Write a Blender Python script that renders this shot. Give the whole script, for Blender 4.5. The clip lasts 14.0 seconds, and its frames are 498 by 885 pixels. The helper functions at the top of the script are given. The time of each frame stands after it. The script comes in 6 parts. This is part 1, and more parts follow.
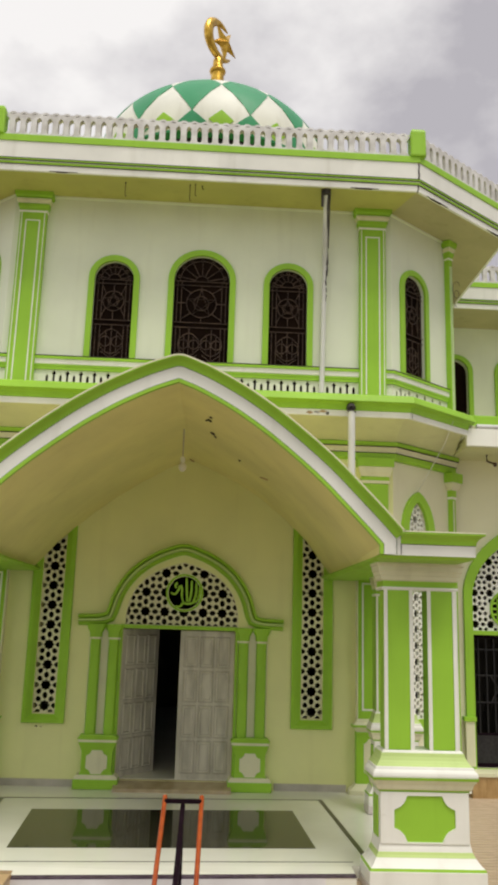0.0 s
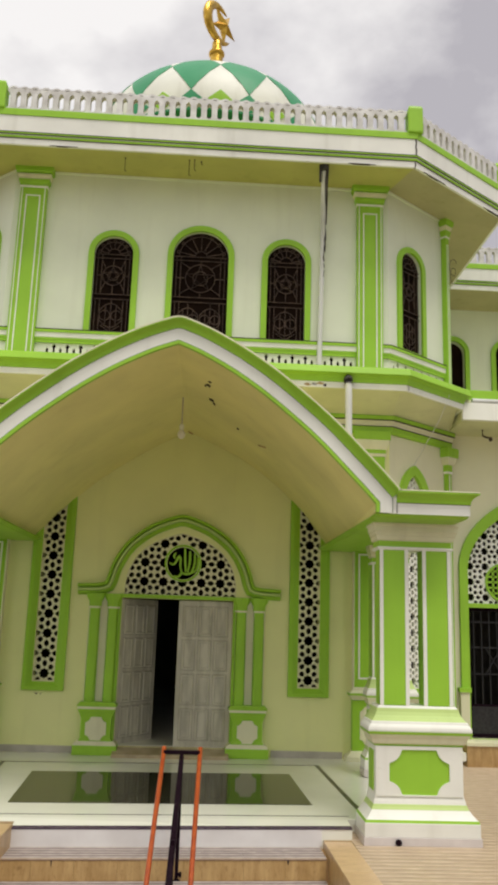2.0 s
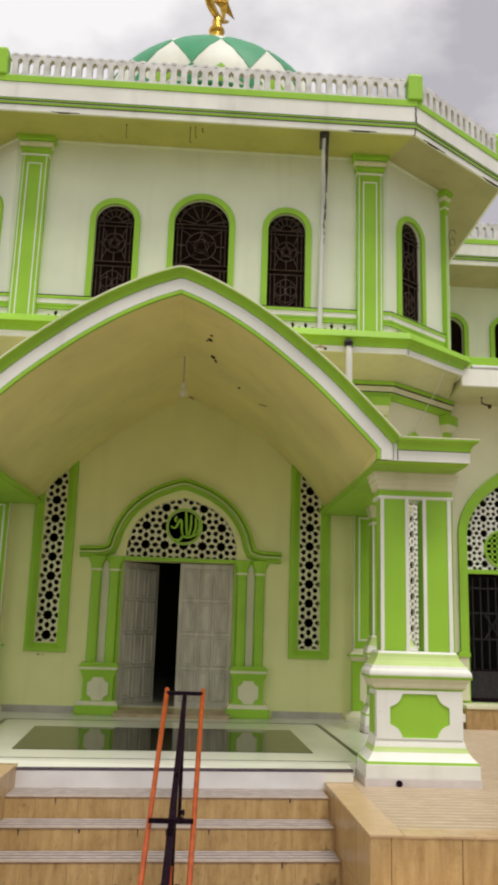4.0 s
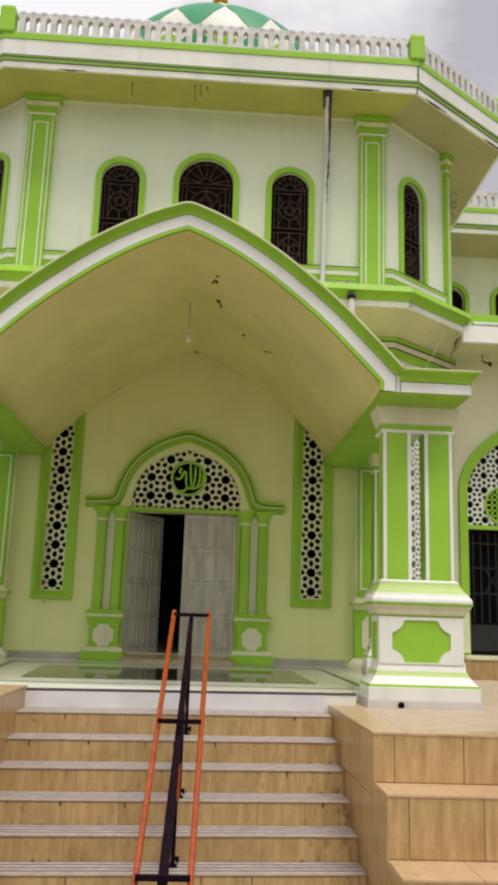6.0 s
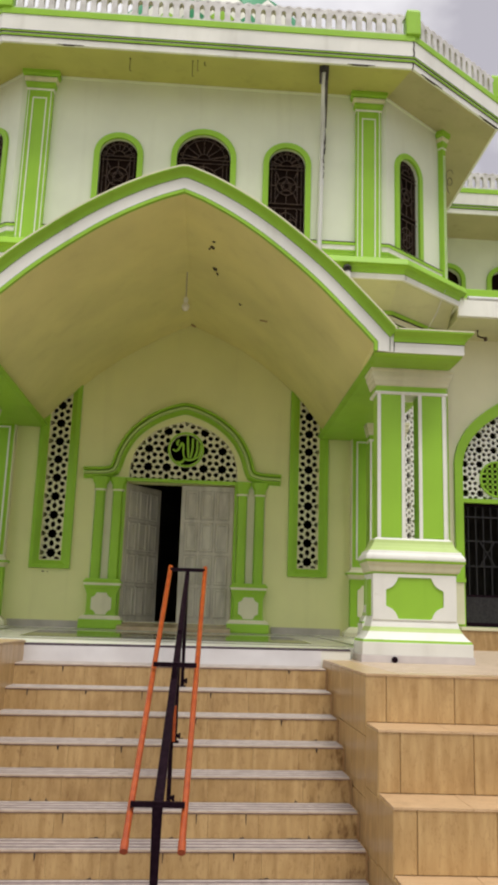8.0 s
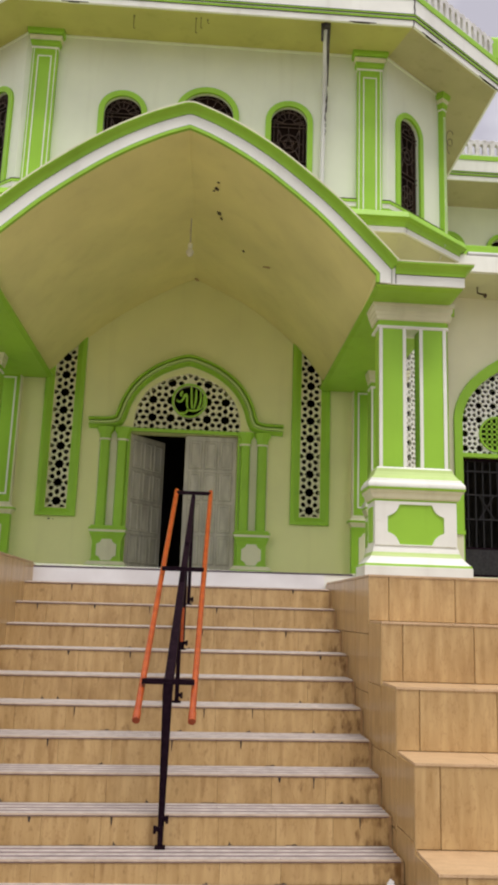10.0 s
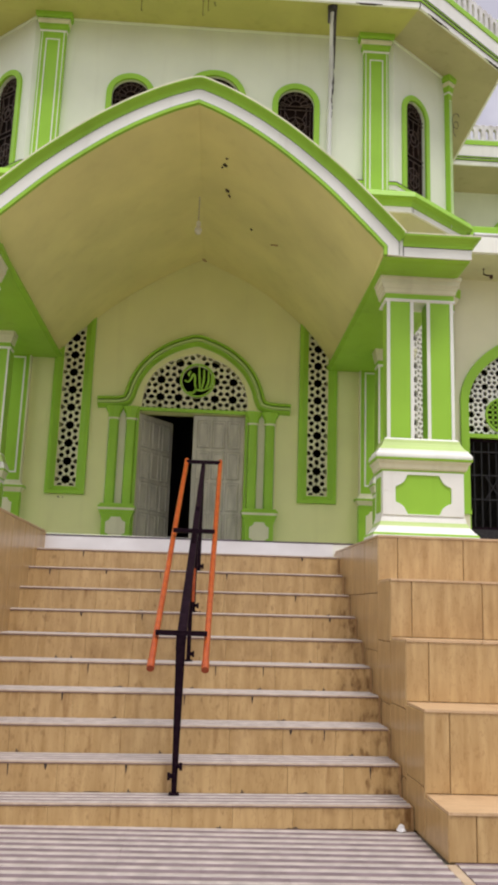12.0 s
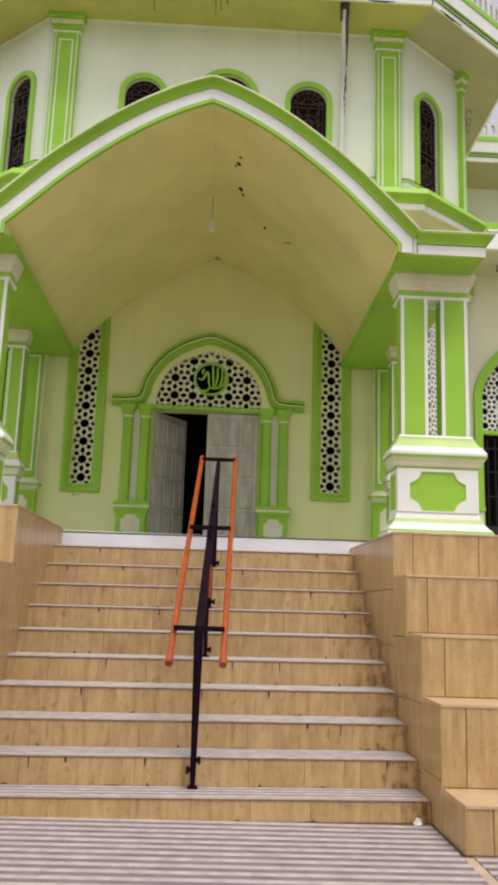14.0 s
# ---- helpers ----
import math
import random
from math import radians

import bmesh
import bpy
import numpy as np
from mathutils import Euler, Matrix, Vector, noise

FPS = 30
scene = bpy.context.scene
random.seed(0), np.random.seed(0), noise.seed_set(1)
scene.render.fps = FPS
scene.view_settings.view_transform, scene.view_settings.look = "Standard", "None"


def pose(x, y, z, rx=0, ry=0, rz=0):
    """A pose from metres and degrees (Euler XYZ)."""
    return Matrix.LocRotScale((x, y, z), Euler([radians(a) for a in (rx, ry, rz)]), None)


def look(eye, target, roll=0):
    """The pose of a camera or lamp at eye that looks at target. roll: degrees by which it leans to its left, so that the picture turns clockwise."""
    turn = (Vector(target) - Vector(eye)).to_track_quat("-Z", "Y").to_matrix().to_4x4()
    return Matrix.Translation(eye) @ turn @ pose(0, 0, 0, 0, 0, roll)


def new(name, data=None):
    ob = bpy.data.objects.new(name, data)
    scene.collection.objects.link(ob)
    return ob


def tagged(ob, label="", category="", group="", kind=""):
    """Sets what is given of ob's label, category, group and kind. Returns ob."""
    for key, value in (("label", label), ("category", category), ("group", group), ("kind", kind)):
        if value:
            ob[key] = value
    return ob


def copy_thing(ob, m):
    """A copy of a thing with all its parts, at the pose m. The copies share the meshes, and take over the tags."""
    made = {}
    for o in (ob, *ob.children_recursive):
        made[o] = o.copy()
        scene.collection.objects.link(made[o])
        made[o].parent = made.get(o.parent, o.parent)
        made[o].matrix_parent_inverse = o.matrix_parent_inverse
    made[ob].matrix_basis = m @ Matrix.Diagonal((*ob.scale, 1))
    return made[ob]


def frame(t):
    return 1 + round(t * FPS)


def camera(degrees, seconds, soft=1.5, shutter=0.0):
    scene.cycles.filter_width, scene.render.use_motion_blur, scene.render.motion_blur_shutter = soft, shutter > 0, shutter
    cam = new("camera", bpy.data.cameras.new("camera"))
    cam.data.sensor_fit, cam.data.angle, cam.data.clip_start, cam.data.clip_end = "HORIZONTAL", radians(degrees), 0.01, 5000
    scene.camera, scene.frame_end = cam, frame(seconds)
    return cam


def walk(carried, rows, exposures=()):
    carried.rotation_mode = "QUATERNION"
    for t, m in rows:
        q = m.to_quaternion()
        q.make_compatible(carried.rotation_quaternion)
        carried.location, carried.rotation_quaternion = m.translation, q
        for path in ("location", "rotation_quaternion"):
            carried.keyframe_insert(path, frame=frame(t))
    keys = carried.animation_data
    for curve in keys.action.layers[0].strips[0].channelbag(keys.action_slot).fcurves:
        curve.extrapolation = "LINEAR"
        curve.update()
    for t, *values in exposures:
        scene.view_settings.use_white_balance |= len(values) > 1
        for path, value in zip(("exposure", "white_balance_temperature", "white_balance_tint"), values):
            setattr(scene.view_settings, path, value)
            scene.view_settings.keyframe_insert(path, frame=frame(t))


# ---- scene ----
cam = camera(33.8, 14.0, soft=3.6)
PATH = [
    (0, (0.283, -11.013, 2.062), (0.375, -9.062, 2.491), 1.7),
    (0.5, (0.283, -10.999, 1.997), (0.376, -9.048, 2.424), 1.7),
    (1, (0.286, -11.002, 1.937), (0.379, -9.05, 2.361), 1.7),
    (1.5, (0.277, -11.04, 1.885), (0.373, -9.088, 2.308), 1.8),
    (2, (0.285, -11.05, 1.708), (0.383, -9.098, 2.131), 1.8),
    (2.5, (0.296, -11.03, 1.533), (0.394, -9.078, 1.956), 1.8),
    (3, (0.289, -11.02, 1.385), (0.389, -9.067, 1.807), 1.8),
    (5.3, (0.239, -11.015, 0.883), (0.343, -9.062, 1.303), 1.8),
    (5.5, (0.236, -11.021, 0.775), (0.339, -9.068, 1.193), 1.9),
    (6, (0.234, -11.026, 0.591), (0.337, -9.073, 1.009), 1.9),
    (6.5, (0.271, -11.044, 0.507), (0.374, -9.09, 0.923), 1.9),
    (7, (0.273, -11.053, 0.447), (0.378, -9.099, 0.862), 1.9),
    (7.5, (0.272, -11.059, 0.351), (0.378, -9.105, 0.764), 1.9),
    (8, (0.279, -11.043, 0.219), (0.384, -9.089, 0.633), 1.9),
    (10.5, (0.234, -11.068, -0.61), (0.343, -9.113, -0.203), 1.9),
    (11, (0.219, -11.085, -0.713), (0.329, -9.129, -0.307), 1.9),
    (11.5, (0.208, -11.075, -0.715), (0.315, -9.12, -0.31), 1.9),
    (12, (0.212, -11.078, -0.715), (0.309, -9.121, -0.312), 1.9),
    (12.5, (0.206, -11.085, -0.719), (0.296, -9.128, -0.317), 1.9),
    (13, (0.201, -11.095, -0.725), (0.283, -9.137, -0.325), 1.9),
    (13.5, (0.188, -11.105, -0.731), (0.263, -9.146, -0.332), 1.9),
    (14, (0.18, -11.117, -0.729), (0.249, -9.158, -0.332), 1.9),
]
walk(cam, [(t, look(eye, target, roll)) for t, eye, target, roll in PATH],
     [(0.0, -1.13, 6640, 9.2), (3.0, -1.12, 6600, 9.6), (6.5, -1.07, 6460, 11), (8.0, -1.05, 6440, 11.5), (11.0, -0.93, 6290, 14), (14.0, -0.91, 6200, 15)])

# ---- sky and sun ----
world = bpy.data.worlds.new("overcast_sky")
scene.world = world
world.use_nodes = True
wn, wl = world.node_tree.nodes, world.node_tree.links
wn.clear()
sky = wn.new("ShaderNodeTexSky")
sky.sky_type, sky.sun_disc = "NISHITA", False
SUN_HEIGHT, SUN_TURN = radians(65), radians(152)
sky.sun_elevation, sky.sun_rotation = SUN_HEIGHT, SUN_TURN
coord = wn.new("ShaderNodeTexCoord")
cloud = wn.new("ShaderNodeTexNoise")
cloud.inputs["Scale"].default_value, cloud.inputs["Detail"].default_value = 3.4, 7.0
cloud.inputs["Roughness"].default_value = 0.52
shift = wn.new("ShaderNodeMapping")
shift.inputs["Location"].default_value = (0.55, 0.1, 0.32)
shift.inputs["Scale"].default_value = (1.0, 1.0, 1.5)
wl.new(coord.outputs["Generated"], shift.inputs["Vector"])
wl.new(shift.outputs["Vector"], cloud.inputs["Vector"])
ramp = wn.new("ShaderNodeValToRGB")
ramp.color_ramp.elements[0].position, ramp.color_ramp.elements[0].color = 0.0, (1.56, 1.51, 1.65, 1)
ramp.color_ramp.elements[1].position, ramp.color_ramp.elements[1].color = 0.46, (3.0, 2.95, 2.97, 1)
lean = wn.new("ShaderNodeVectorMath")
lean.operation = "DOT_PRODUCT"
lean.inputs[1].default_value = (-0.62, -0.10, 0.42)
wl.new(coord.outputs["Generated"], lean.inputs[0])
billow = wn.new("ShaderNodeMath")
billow.operation = "MULTIPLY_ADD"
billow.inputs[1].default_value, billow.inputs[2].default_value = 2.2, -0.94
wl.new(cloud.outputs["Fac"], billow.inputs[0])
thick = wn.new("ShaderNodeMath")
wl.new(billow.outputs["Value"], thick.inputs[0])
wl.new(lean.outputs["Value"], thick.inputs[1])
wl.new(thick.outputs["Value"], ramp.inputs["Fac"])
clouds = wn.new("ShaderNodeBackground")
clouds.inputs["Strength"].default_value = 0.72
wl.new(ramp.outputs["Color"], clouds.inputs["Color"])
clear = wn.new("ShaderNodeBackground")
clear.inputs["Strength"].default_value = 0.1
wl.new(sky.outputs["Color"], clear.inputs["Color"])
both = wn.new("ShaderNodeMixShader")
both.inputs["Fac"].default_value = 0.93
wl.new(clear.outputs["Background"], both.inputs[1])
wl.new(clouds.outputs["Background"], both.inputs[2])
wout = wn.new("ShaderNodeOutputWorld")
wl.new(both.outputs["Shader"], wout.inputs["Surface"])

sun_lamp = bpy.data.lights.new("sun", "SUN")
sun_lamp.energy, sun_lamp.angle, sun_lamp.color = 4.5, radians(28), (1.0, 0.96, 0.9)
sun = new("sun", sun_lamp)
sun.matrix_world = look((0, 0, 30), (math.sin(SUN_TURN) * -10, math.cos(SUN_TURN) * -10, 30 - 10 * math.tan(SUN_HEIGHT)))

# ---- materials ----
def nodes_of(name, rough=0.6, metal=0.0):
    m = bpy.data.materials.new(name)
    m.use_nodes = True
    n, l = m.node_tree.nodes, m.node_tree.links
    b = n["Principled BSDF"]
    b.inputs["Roughness"].default_value, b.inputs["Metallic"].default_value = rough, metal
    return m, n, l, b


def noise_node(n, l, scale, detail=4.0, stretch=(1, 1, 1), random_shift=False):
    geo = n.new("ShaderNodeNewGeometry")
    mp = n.new("ShaderNodeMapping")
    mp.inputs["Scale"].default_value = stretch
    l.new(geo.outputs["Position"], mp.inputs["Vector"])
    t = n.new("ShaderNodeTexNoise")
    t.inputs["Scale"].default_value, t.inputs["Detail"].default_value = scale, detail
    if random_shift:
        info = n.new("ShaderNodeObjectInfo")
        mul = n.new("ShaderNodeMath")
        mul.operation = "MULTIPLY"
        mul.inputs[1].default_value = 37.0
        l.new(info.outputs["Random"], mul.inputs[0])
        l.new(mul.outputs["Value"], mp.inputs["Location"])
    l.new(mp.outputs["Vector"], t.inputs["Vector"])
    return t


def ramp_node(n, l, source, stops):
    r = n.new("ShaderNodeValToRGB")
    e = r.color_ramp.elements
    while len(e) < len(stops):
        e.new(0.5)
    for k, (p, c) in enumerate(stops):
        e[k].position, e[k].color = p, (*c, 1)
    l.new(source, r.inputs["Fac"])
    return r


def mixed(n, l, kind, fac, a, b):
    m = n.new("ShaderNodeMix")
    m.data_type, m.blend_type = "RGBA", kind
    for socket, v in ((m.inputs[0], fac), (m.inputs[6], a), (m.inputs[7], b)):
        if hasattr(v, "is_linked"):
            l.new(v, socket)
        else:
            socket.default_value = v
    return m.outputs[2]


def bumped(n, l, b, height, strength, distance=0.004):
    k = n.new("ShaderNodeBump")
    k.inputs["Strength"].default_value, k.inputs["Distance"].default_value = strength, distance
    l.new(height, k.inputs["Height"])
    l.new(k.outputs["Normal"], b.inputs["Normal"])


def paint(name, col, rough=0.62, dirt=(0.55, 0.52, 0.42), streak=0.5, blotch=0.12, gloss=0.28):
    """Masonry paint: broad blotches, rain streaks of its own shape, fine roller grain."""
    m, n, l, b = nodes_of(name, rough)
    b.inputs["Specular IOR Level"].default_value = gloss
    broad = noise_node(n, l, 1.3, 5)
    c0 = ramp_node(n, l, broad.outputs["Fac"], [(0.3, tuple(v * (1 - blotch) for v in col)), (0.7, tuple(min(1, v * (1 + blotch * 0.5)) for v in col))])
    run = noise_node(n, l, 5.0, 6, (1.0, 1.0, 0.09))
    mask = ramp_node(n, l, run.outputs["Fac"], [(0.56, (0, 0, 0)), (0.78, (streak, streak, streak))])
    spots = noise_node(n, l, 23.0, 3)
    mask2 = ramp_node(n, l, spots.outputs["Fac"], [(0.66, (0, 0, 0)), (0.8, (streak * 0.7,) * 3)])
    c1 = mixed(n, l, "MULTIPLY", mask.outputs["Color"], c0.outputs["Color"], (*dirt, 1))
    c2 = mixed(n, l, "MULTIPLY", mask2.outputs["Color"], c1, (*dirt, 1))
    l.new(c2, b.inputs["Base Color"])
    grain = noise_node(n, l, 160.0, 3)
    bumped(n, l, b, grain.outputs["Fac"], 0.25, 0.003)
    return m


def wood_tile(name, light, dark, rough=0.3, stretch=(9, 9, 1.3), worn=0.25, seeped=False):
    """Glazed tile printed like wood: long grain, darker veins, each tile of its own tone."""
    m, n, l, b = nodes_of(name, rough)
    g = noise_node(n, l, 2.2, 8, stretch, True)
    c0 = ramp_node(n, l, g.outputs["Fac"], [(0.28, dark), (0.5, tuple((p + q) / 2 for p, q in zip(light, dark))), (0.68, light)])
    info = n.new("ShaderNodeObjectInfo")
    tone = ramp_node(n, l, info.outputs["Random"], [(0.0, (0.93, 0.92, 0.91)), (1.0, (1.0, 1.0, 1.0))])
    c1 = mixed(n, l, "MULTIPLY", 1.0, c0.outputs["Color"], tone.outputs["Color"])
    # water stains in scattered groups, and thin slanting veins
    st = noise_node(n, l, 11.0, 9, (1, 1, 0.8))
    where = noise_node(n, l, 1.5, 2)
    both_ = mixed(n, l, "ADD", 1.0, st.outputs["Color"], where.outputs["Color"])
    mask = ramp_node(n, l, both_, [(0.49, (0, 0, 0)), (0.62, (worn, worn, worn))])
    mask.color_ramp.interpolation = "EASE"
    half_ = n.new("ShaderNodeMath")
    half_.operation = "MULTIPLY"
    half_.inputs[1].default_value = 0.5
    l.new(both_, half_.inputs[0])
    l.new(half_.outputs["Value"], mask.inputs["Fac"])
    c2 = mixed(n, l, "MULTIPLY", mask.outputs["Color"], c1, (0.34, 0.22, 0.12, 1))
    vein = noise_node(n, l, 3.1, 6, (9, 9, 2.2), True)
    vmask = ramp_node(n, l, vein.outputs["Fac"], [(0.485, (0, 0, 0)), (0.5, (0.4, 0.4, 0.4)), (0.515, (0, 0, 0))])
    c2 = mixed(n, l, "MULTIPLY", vmask.outputs["Color"], c2, (0.5, 0.36, 0.22, 1))
    if seeped:
        # brown seepage beside the right-hand cheek of the middle steps, and thin runs all over
        geo = n.new("ShaderNodeNewGeometry")
        axes = n.new("ShaderNodeSeparateXYZ")
        l.new(geo.outputs["Position"], axes.inputs["Vector"])
        reach = None
        for axis, lo, hi in (("X", 1.02, 1.46), ("Z", -0.35, -0.85)):
            r = n.new("ShaderNodeMapRange")
            r.interpolation_type = "SMOOTHSTEP"
            r.inputs["From Min"].default_value, r.inputs["From Max"].default_value = lo, hi
            l.new(axes.outputs[axis], r.inputs["Value"])
            if reach is None:
                reach = r.outputs["Result"]
            else:
                k = n.new("ShaderNodeMath")
                k.operation = "MULTIPLY"
                l.new(reach, k.inputs[0])
                l.new(r.outputs["Result"], k.inputs[1])
                reach = k.outputs["Value"]
        cloudy = noise_node(n, l, 26.0, 9, (1, 1, 0.45))
        k = n.new("ShaderNodeMath")
        k.operation = "MULTIPLY_ADD"
        k.inputs[1].default_value = 0.18
        l.new(reach, k.inputs[0])
        l.new(cloudy.outputs["Fac"], k.inputs[2])
        seep = ramp_node(n, l, k.outputs["Value"], [(0.62, (0, 0, 0)), (0.82, (0.8, 0.8, 0.8))])
        c2 = mixed(n, l, "MULTIPLY", seep.outputs["Color"], c2, (0.30, 0.19, 0.09, 1))
        runs = noise_node(n, l, 17.0, 5, (1, 1, 0.16))
        thin = ramp_node(n, l, runs.outputs["Fac"], [(0.60, (0, 0, 0)), (0.72, (0.42, 0.42, 0.42))])
        c2 = mixed(n, l, "MULTIPLY", thin.outputs["Color"], c2, (0.42, 0.28, 0.15, 1))
    l.new(c2, b.inputs["Base Color"])
    bumped(n, l, b, g.outputs["Fac"], 0.08)
    return m


def speckled(name, a, c, scale, rough, bump=0.1, metal=0.0, stretch=(1, 1, 1), gloss=0.5):
    m, n, l, b = nodes_of(name, rough, metal)
    b.inputs["Specular IOR Level"].default_value = gloss
    t = noise_node(n, l, scale, 7, stretch)
    r = ramp_node(n, l, t.outputs["Fac"], [(0.35, a), (0.66, c)])
    l.new(r.outputs["Color"], b.inputs["Base Color"])
    u = noise_node(n, l, scale * 9, 3)
    bumped(n, l, b, u.outputs["Fac"], bump)
    return m


WALL = paint("pale_wall_paint", (0.765, 0.81, 0.635), streak=0.14, blotch=0.07)
WHITE = paint("white_trim_paint", (0.85, 0.85, 0.765), 0.5, streak=0.25)
PORCH_WALL = paint("cream_porch_wall_paint", (0.80, 0.81, 0.39), streak=0.12, blotch=0.06)
LOW_WALL = paint("cream_wing_wall_paint", (0.77, 0.755, 0.53), streak=0.15, blotch=0.07)
CREAM = paint("cream_paint", (0.74, 0.73, 0.50), 0.55, streak=0.35)
GREEN = paint("lime_green_paint", (0.318, 0.58, 0.05), 0.42, dirt=(0.6, 0.62, 0.5), streak=0.3, gloss=0.22)
# Paler copy of the lime paint: light on the mouldings is in its colour.
LIT_LIME = paint("thin_pale_lime_paint", (0.53, 0.68, 0.24), 0.45, dirt=(0.6, 0.62, 0.5), streak=0.3, gloss=0.22)
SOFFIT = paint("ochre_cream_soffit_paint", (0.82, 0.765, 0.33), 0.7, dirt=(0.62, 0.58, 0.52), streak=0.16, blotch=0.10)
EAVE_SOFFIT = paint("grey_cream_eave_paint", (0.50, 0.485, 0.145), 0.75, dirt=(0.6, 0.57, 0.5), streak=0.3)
# Greyer, darker copy of the eave paint: holds the return's and wing's shade.
SHADED_SOFFIT = paint("weathered_grey_brown_soffit_paint", (0.46, 0.42, 0.235), 0.8, dirt=(0.55, 0.5, 0.42), streak=0.35)
SLAB_SOFFIT = paint("pale_olive_slab_paint", (0.68, 0.675, 0.43), 0.75, dirt=(0.6, 0.57, 0.5), streak=0.25)
DOME_GREEN = paint("emerald_dome_paint", (0.05, 0.31, 0.14), 0.45, streak=0.3)
DOME_WHITE = paint("dome_white_paint", (0.80, 0.80, 0.70), 0.45, streak=0.3)
TILE_WHITE = speckled("white_floor_tile", (0.78, 0.78, 0.67), (0.84, 0.84, 0.74), 1.5, 0.12, 0.02)
GRANITE = speckled("dark_polished_granite", (0.022, 0.022, 0.012), (0.045, 0.043, 0.026), 60, 0.05, 0.0)
RISER_WHITE = speckled("white_riser_tile", (0.70, 0.67, 0.64), (0.80, 0.78, 0.75), 3.0, 0.35, 0.05)
GREY_TILE = speckled("grey_skirting_tile", (0.42, 0.39, 0.34), (0.52, 0.485, 0.43), 6.0, 0.3, 0.05)
PINK_TILE = speckled("pale_plinth_tile", (0.58, 0.53, 0.50), (0.68, 0.63, 0.59), 5.0, 0.35, 0.05)
EDGE_DARK = speckled("dark_purple_edge_trim", (0.05, 0.03, 0.05), (0.10, 0.07, 0.10), 20, 0.4)
WOOD = wood_tile("wood_look_tile", (0.585, 0.40, 0.18), (0.42, 0.26, 0.10), worn=0.16)
WOOD_RISER = wood_tile("stained_wood_look_riser_tile", (0.59, 0.40, 0.178), (0.435, 0.275, 0.105), worn=0.22, seeped=True)
WOOD_FLAT = wood_tile("wood_look_edge_tile", (0.66, 0.46, 0.265), (0.56, 0.38, 0.205), 0.3, (3, 14, 14))
GROUT = speckled("tan_grout", (0.31, 0.205, 0.105), (0.40, 0.275, 0.145), 25, 0.9)
GROUT_LIGHT = speckled("sand_grout", (0.42, 0.26, 0.115), (0.52, 0.33, 0.15), 25, 0.9)
TREAD = speckled("mauve_grey_tread_tile", (0.175, 0.13, 0.135), (0.245, 0.185, 0.19), 8, 0.6, 0.1, gloss=0.25)
RIB = speckled("pale_tread_rib", (0.37, 0.325, 0.285), (0.49, 0.43, 0.375), 14, 0.55, 0.1, gloss=0.25)
TERRACE = speckled("tan_terrace_tile", (0.36, 0.26, 0.165), (0.46, 0.345, 0.22), 5, 0.45, 0.1)
TERRACE_RIB = speckled("pale_tan_rib", (0.44, 0.33, 0.215), (0.53, 0.41, 0.28), 9, 0.45, 0.1)
GROUND = speckled("worn_court_paving", (0.17, 0.15, 0.12), (0.24, 0.21, 0.17), 2.0, 0.75, 0.2)
BLACK_METAL = speckled("black_painted_steel", (0.008, 0.003, 0.006), (0.016, 0.007, 0.012), 30, 0.55, 0.1, gloss=0.04)
ORANGE = speckled("orange_painted_steel", (0.31, 0.05, 0.008), (0.42, 0.082, 0.013), 18, 0.3, 0.1)
IRON = speckled("brown_grey_window_iron", (0.035, 0.021, 0.014), (0.095, 0.06, 0.041), 14, 0.45, 0.1, gloss=0.2)
GOLD = speckled("weathered_gold", (0.42, 0.24, 0.03), (0.72, 0.46, 0.08), 9, 0.28, 0.1, 0.9)
DOOR = speckled("weathered_grey_door_paint", (0.42, 0.395, 0.315), (0.60, 0.57, 0.465), 5, 0.55, 0.2, 0.0, (2.0, 2.0, 0.5))
PIPE = speckled("grey_white_pipe", (0.50, 0.50, 0.47), (0.70, 0.70, 0.66), 3, 0.4, 0.05, 0.0, (1, 1, 0.3))
PIPE_DARK = speckled("dark_water_stain", (0.03, 0.025, 0.022), (0.09, 0.08, 0.07), 6, 0.8)
CONCRETE = speckled("weathered_white_balusters", (0.52, 0.50, 0.46), (0.74, 0.73, 0.69), 6, 0.6, 0.2)
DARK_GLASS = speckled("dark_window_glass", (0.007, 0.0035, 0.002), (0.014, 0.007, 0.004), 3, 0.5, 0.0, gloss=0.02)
# Near-black, so the unlit rooms' darkness lies in the plaster colour.
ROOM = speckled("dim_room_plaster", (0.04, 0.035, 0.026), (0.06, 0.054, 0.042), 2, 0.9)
LINE_DARK = speckled("dark_border_tile", (0.04, 0.035, 0.03), (0.09, 0.08, 0.06), 12, 0.3)
# Mould, drip and crack marks, and also the shadow strips under mouldings.
STAIN_AND_SHADE = speckled("dark_mould_patch", (0.02, 0.015, 0.012), (0.07, 0.05, 0.04), 30, 0.9)
JOINT = speckled("mossy_grey_joint", (0.10, 0.13, 0.07), (0.2, 0.25, 0.14), 20, 0.9)
SMEAR = speckled("faint_grey_smear", (0.60, 0.55, 0.35), (0.72, 0.67, 0.35), 9, 0.8)
NOSING = speckled("mauve_brown_nosing", (0.38, 0.285, 0.205), (0.46, 0.355, 0.265), 16, 0.6, 0.1, gloss=0.2)
NOSING_SHADOW = speckled("mauve_tread_underside", (0.15, 0.09, 0.10), (0.22, 0.14, 0.15), 16, 0.7, 0.1, gloss=0.2)
DOOR_GRIME_SHADE = speckled("grey_brown_door_grime", (0.21, 0.19, 0.14), (0.36, 0.335, 0.265), 14, 0.8, 0.1)
DRUM_SHADOW = speckled("black_damp_drum_concrete", (0.012, 0.012, 0.010), (0.03, 0.028, 0.024), 3, 0.8)
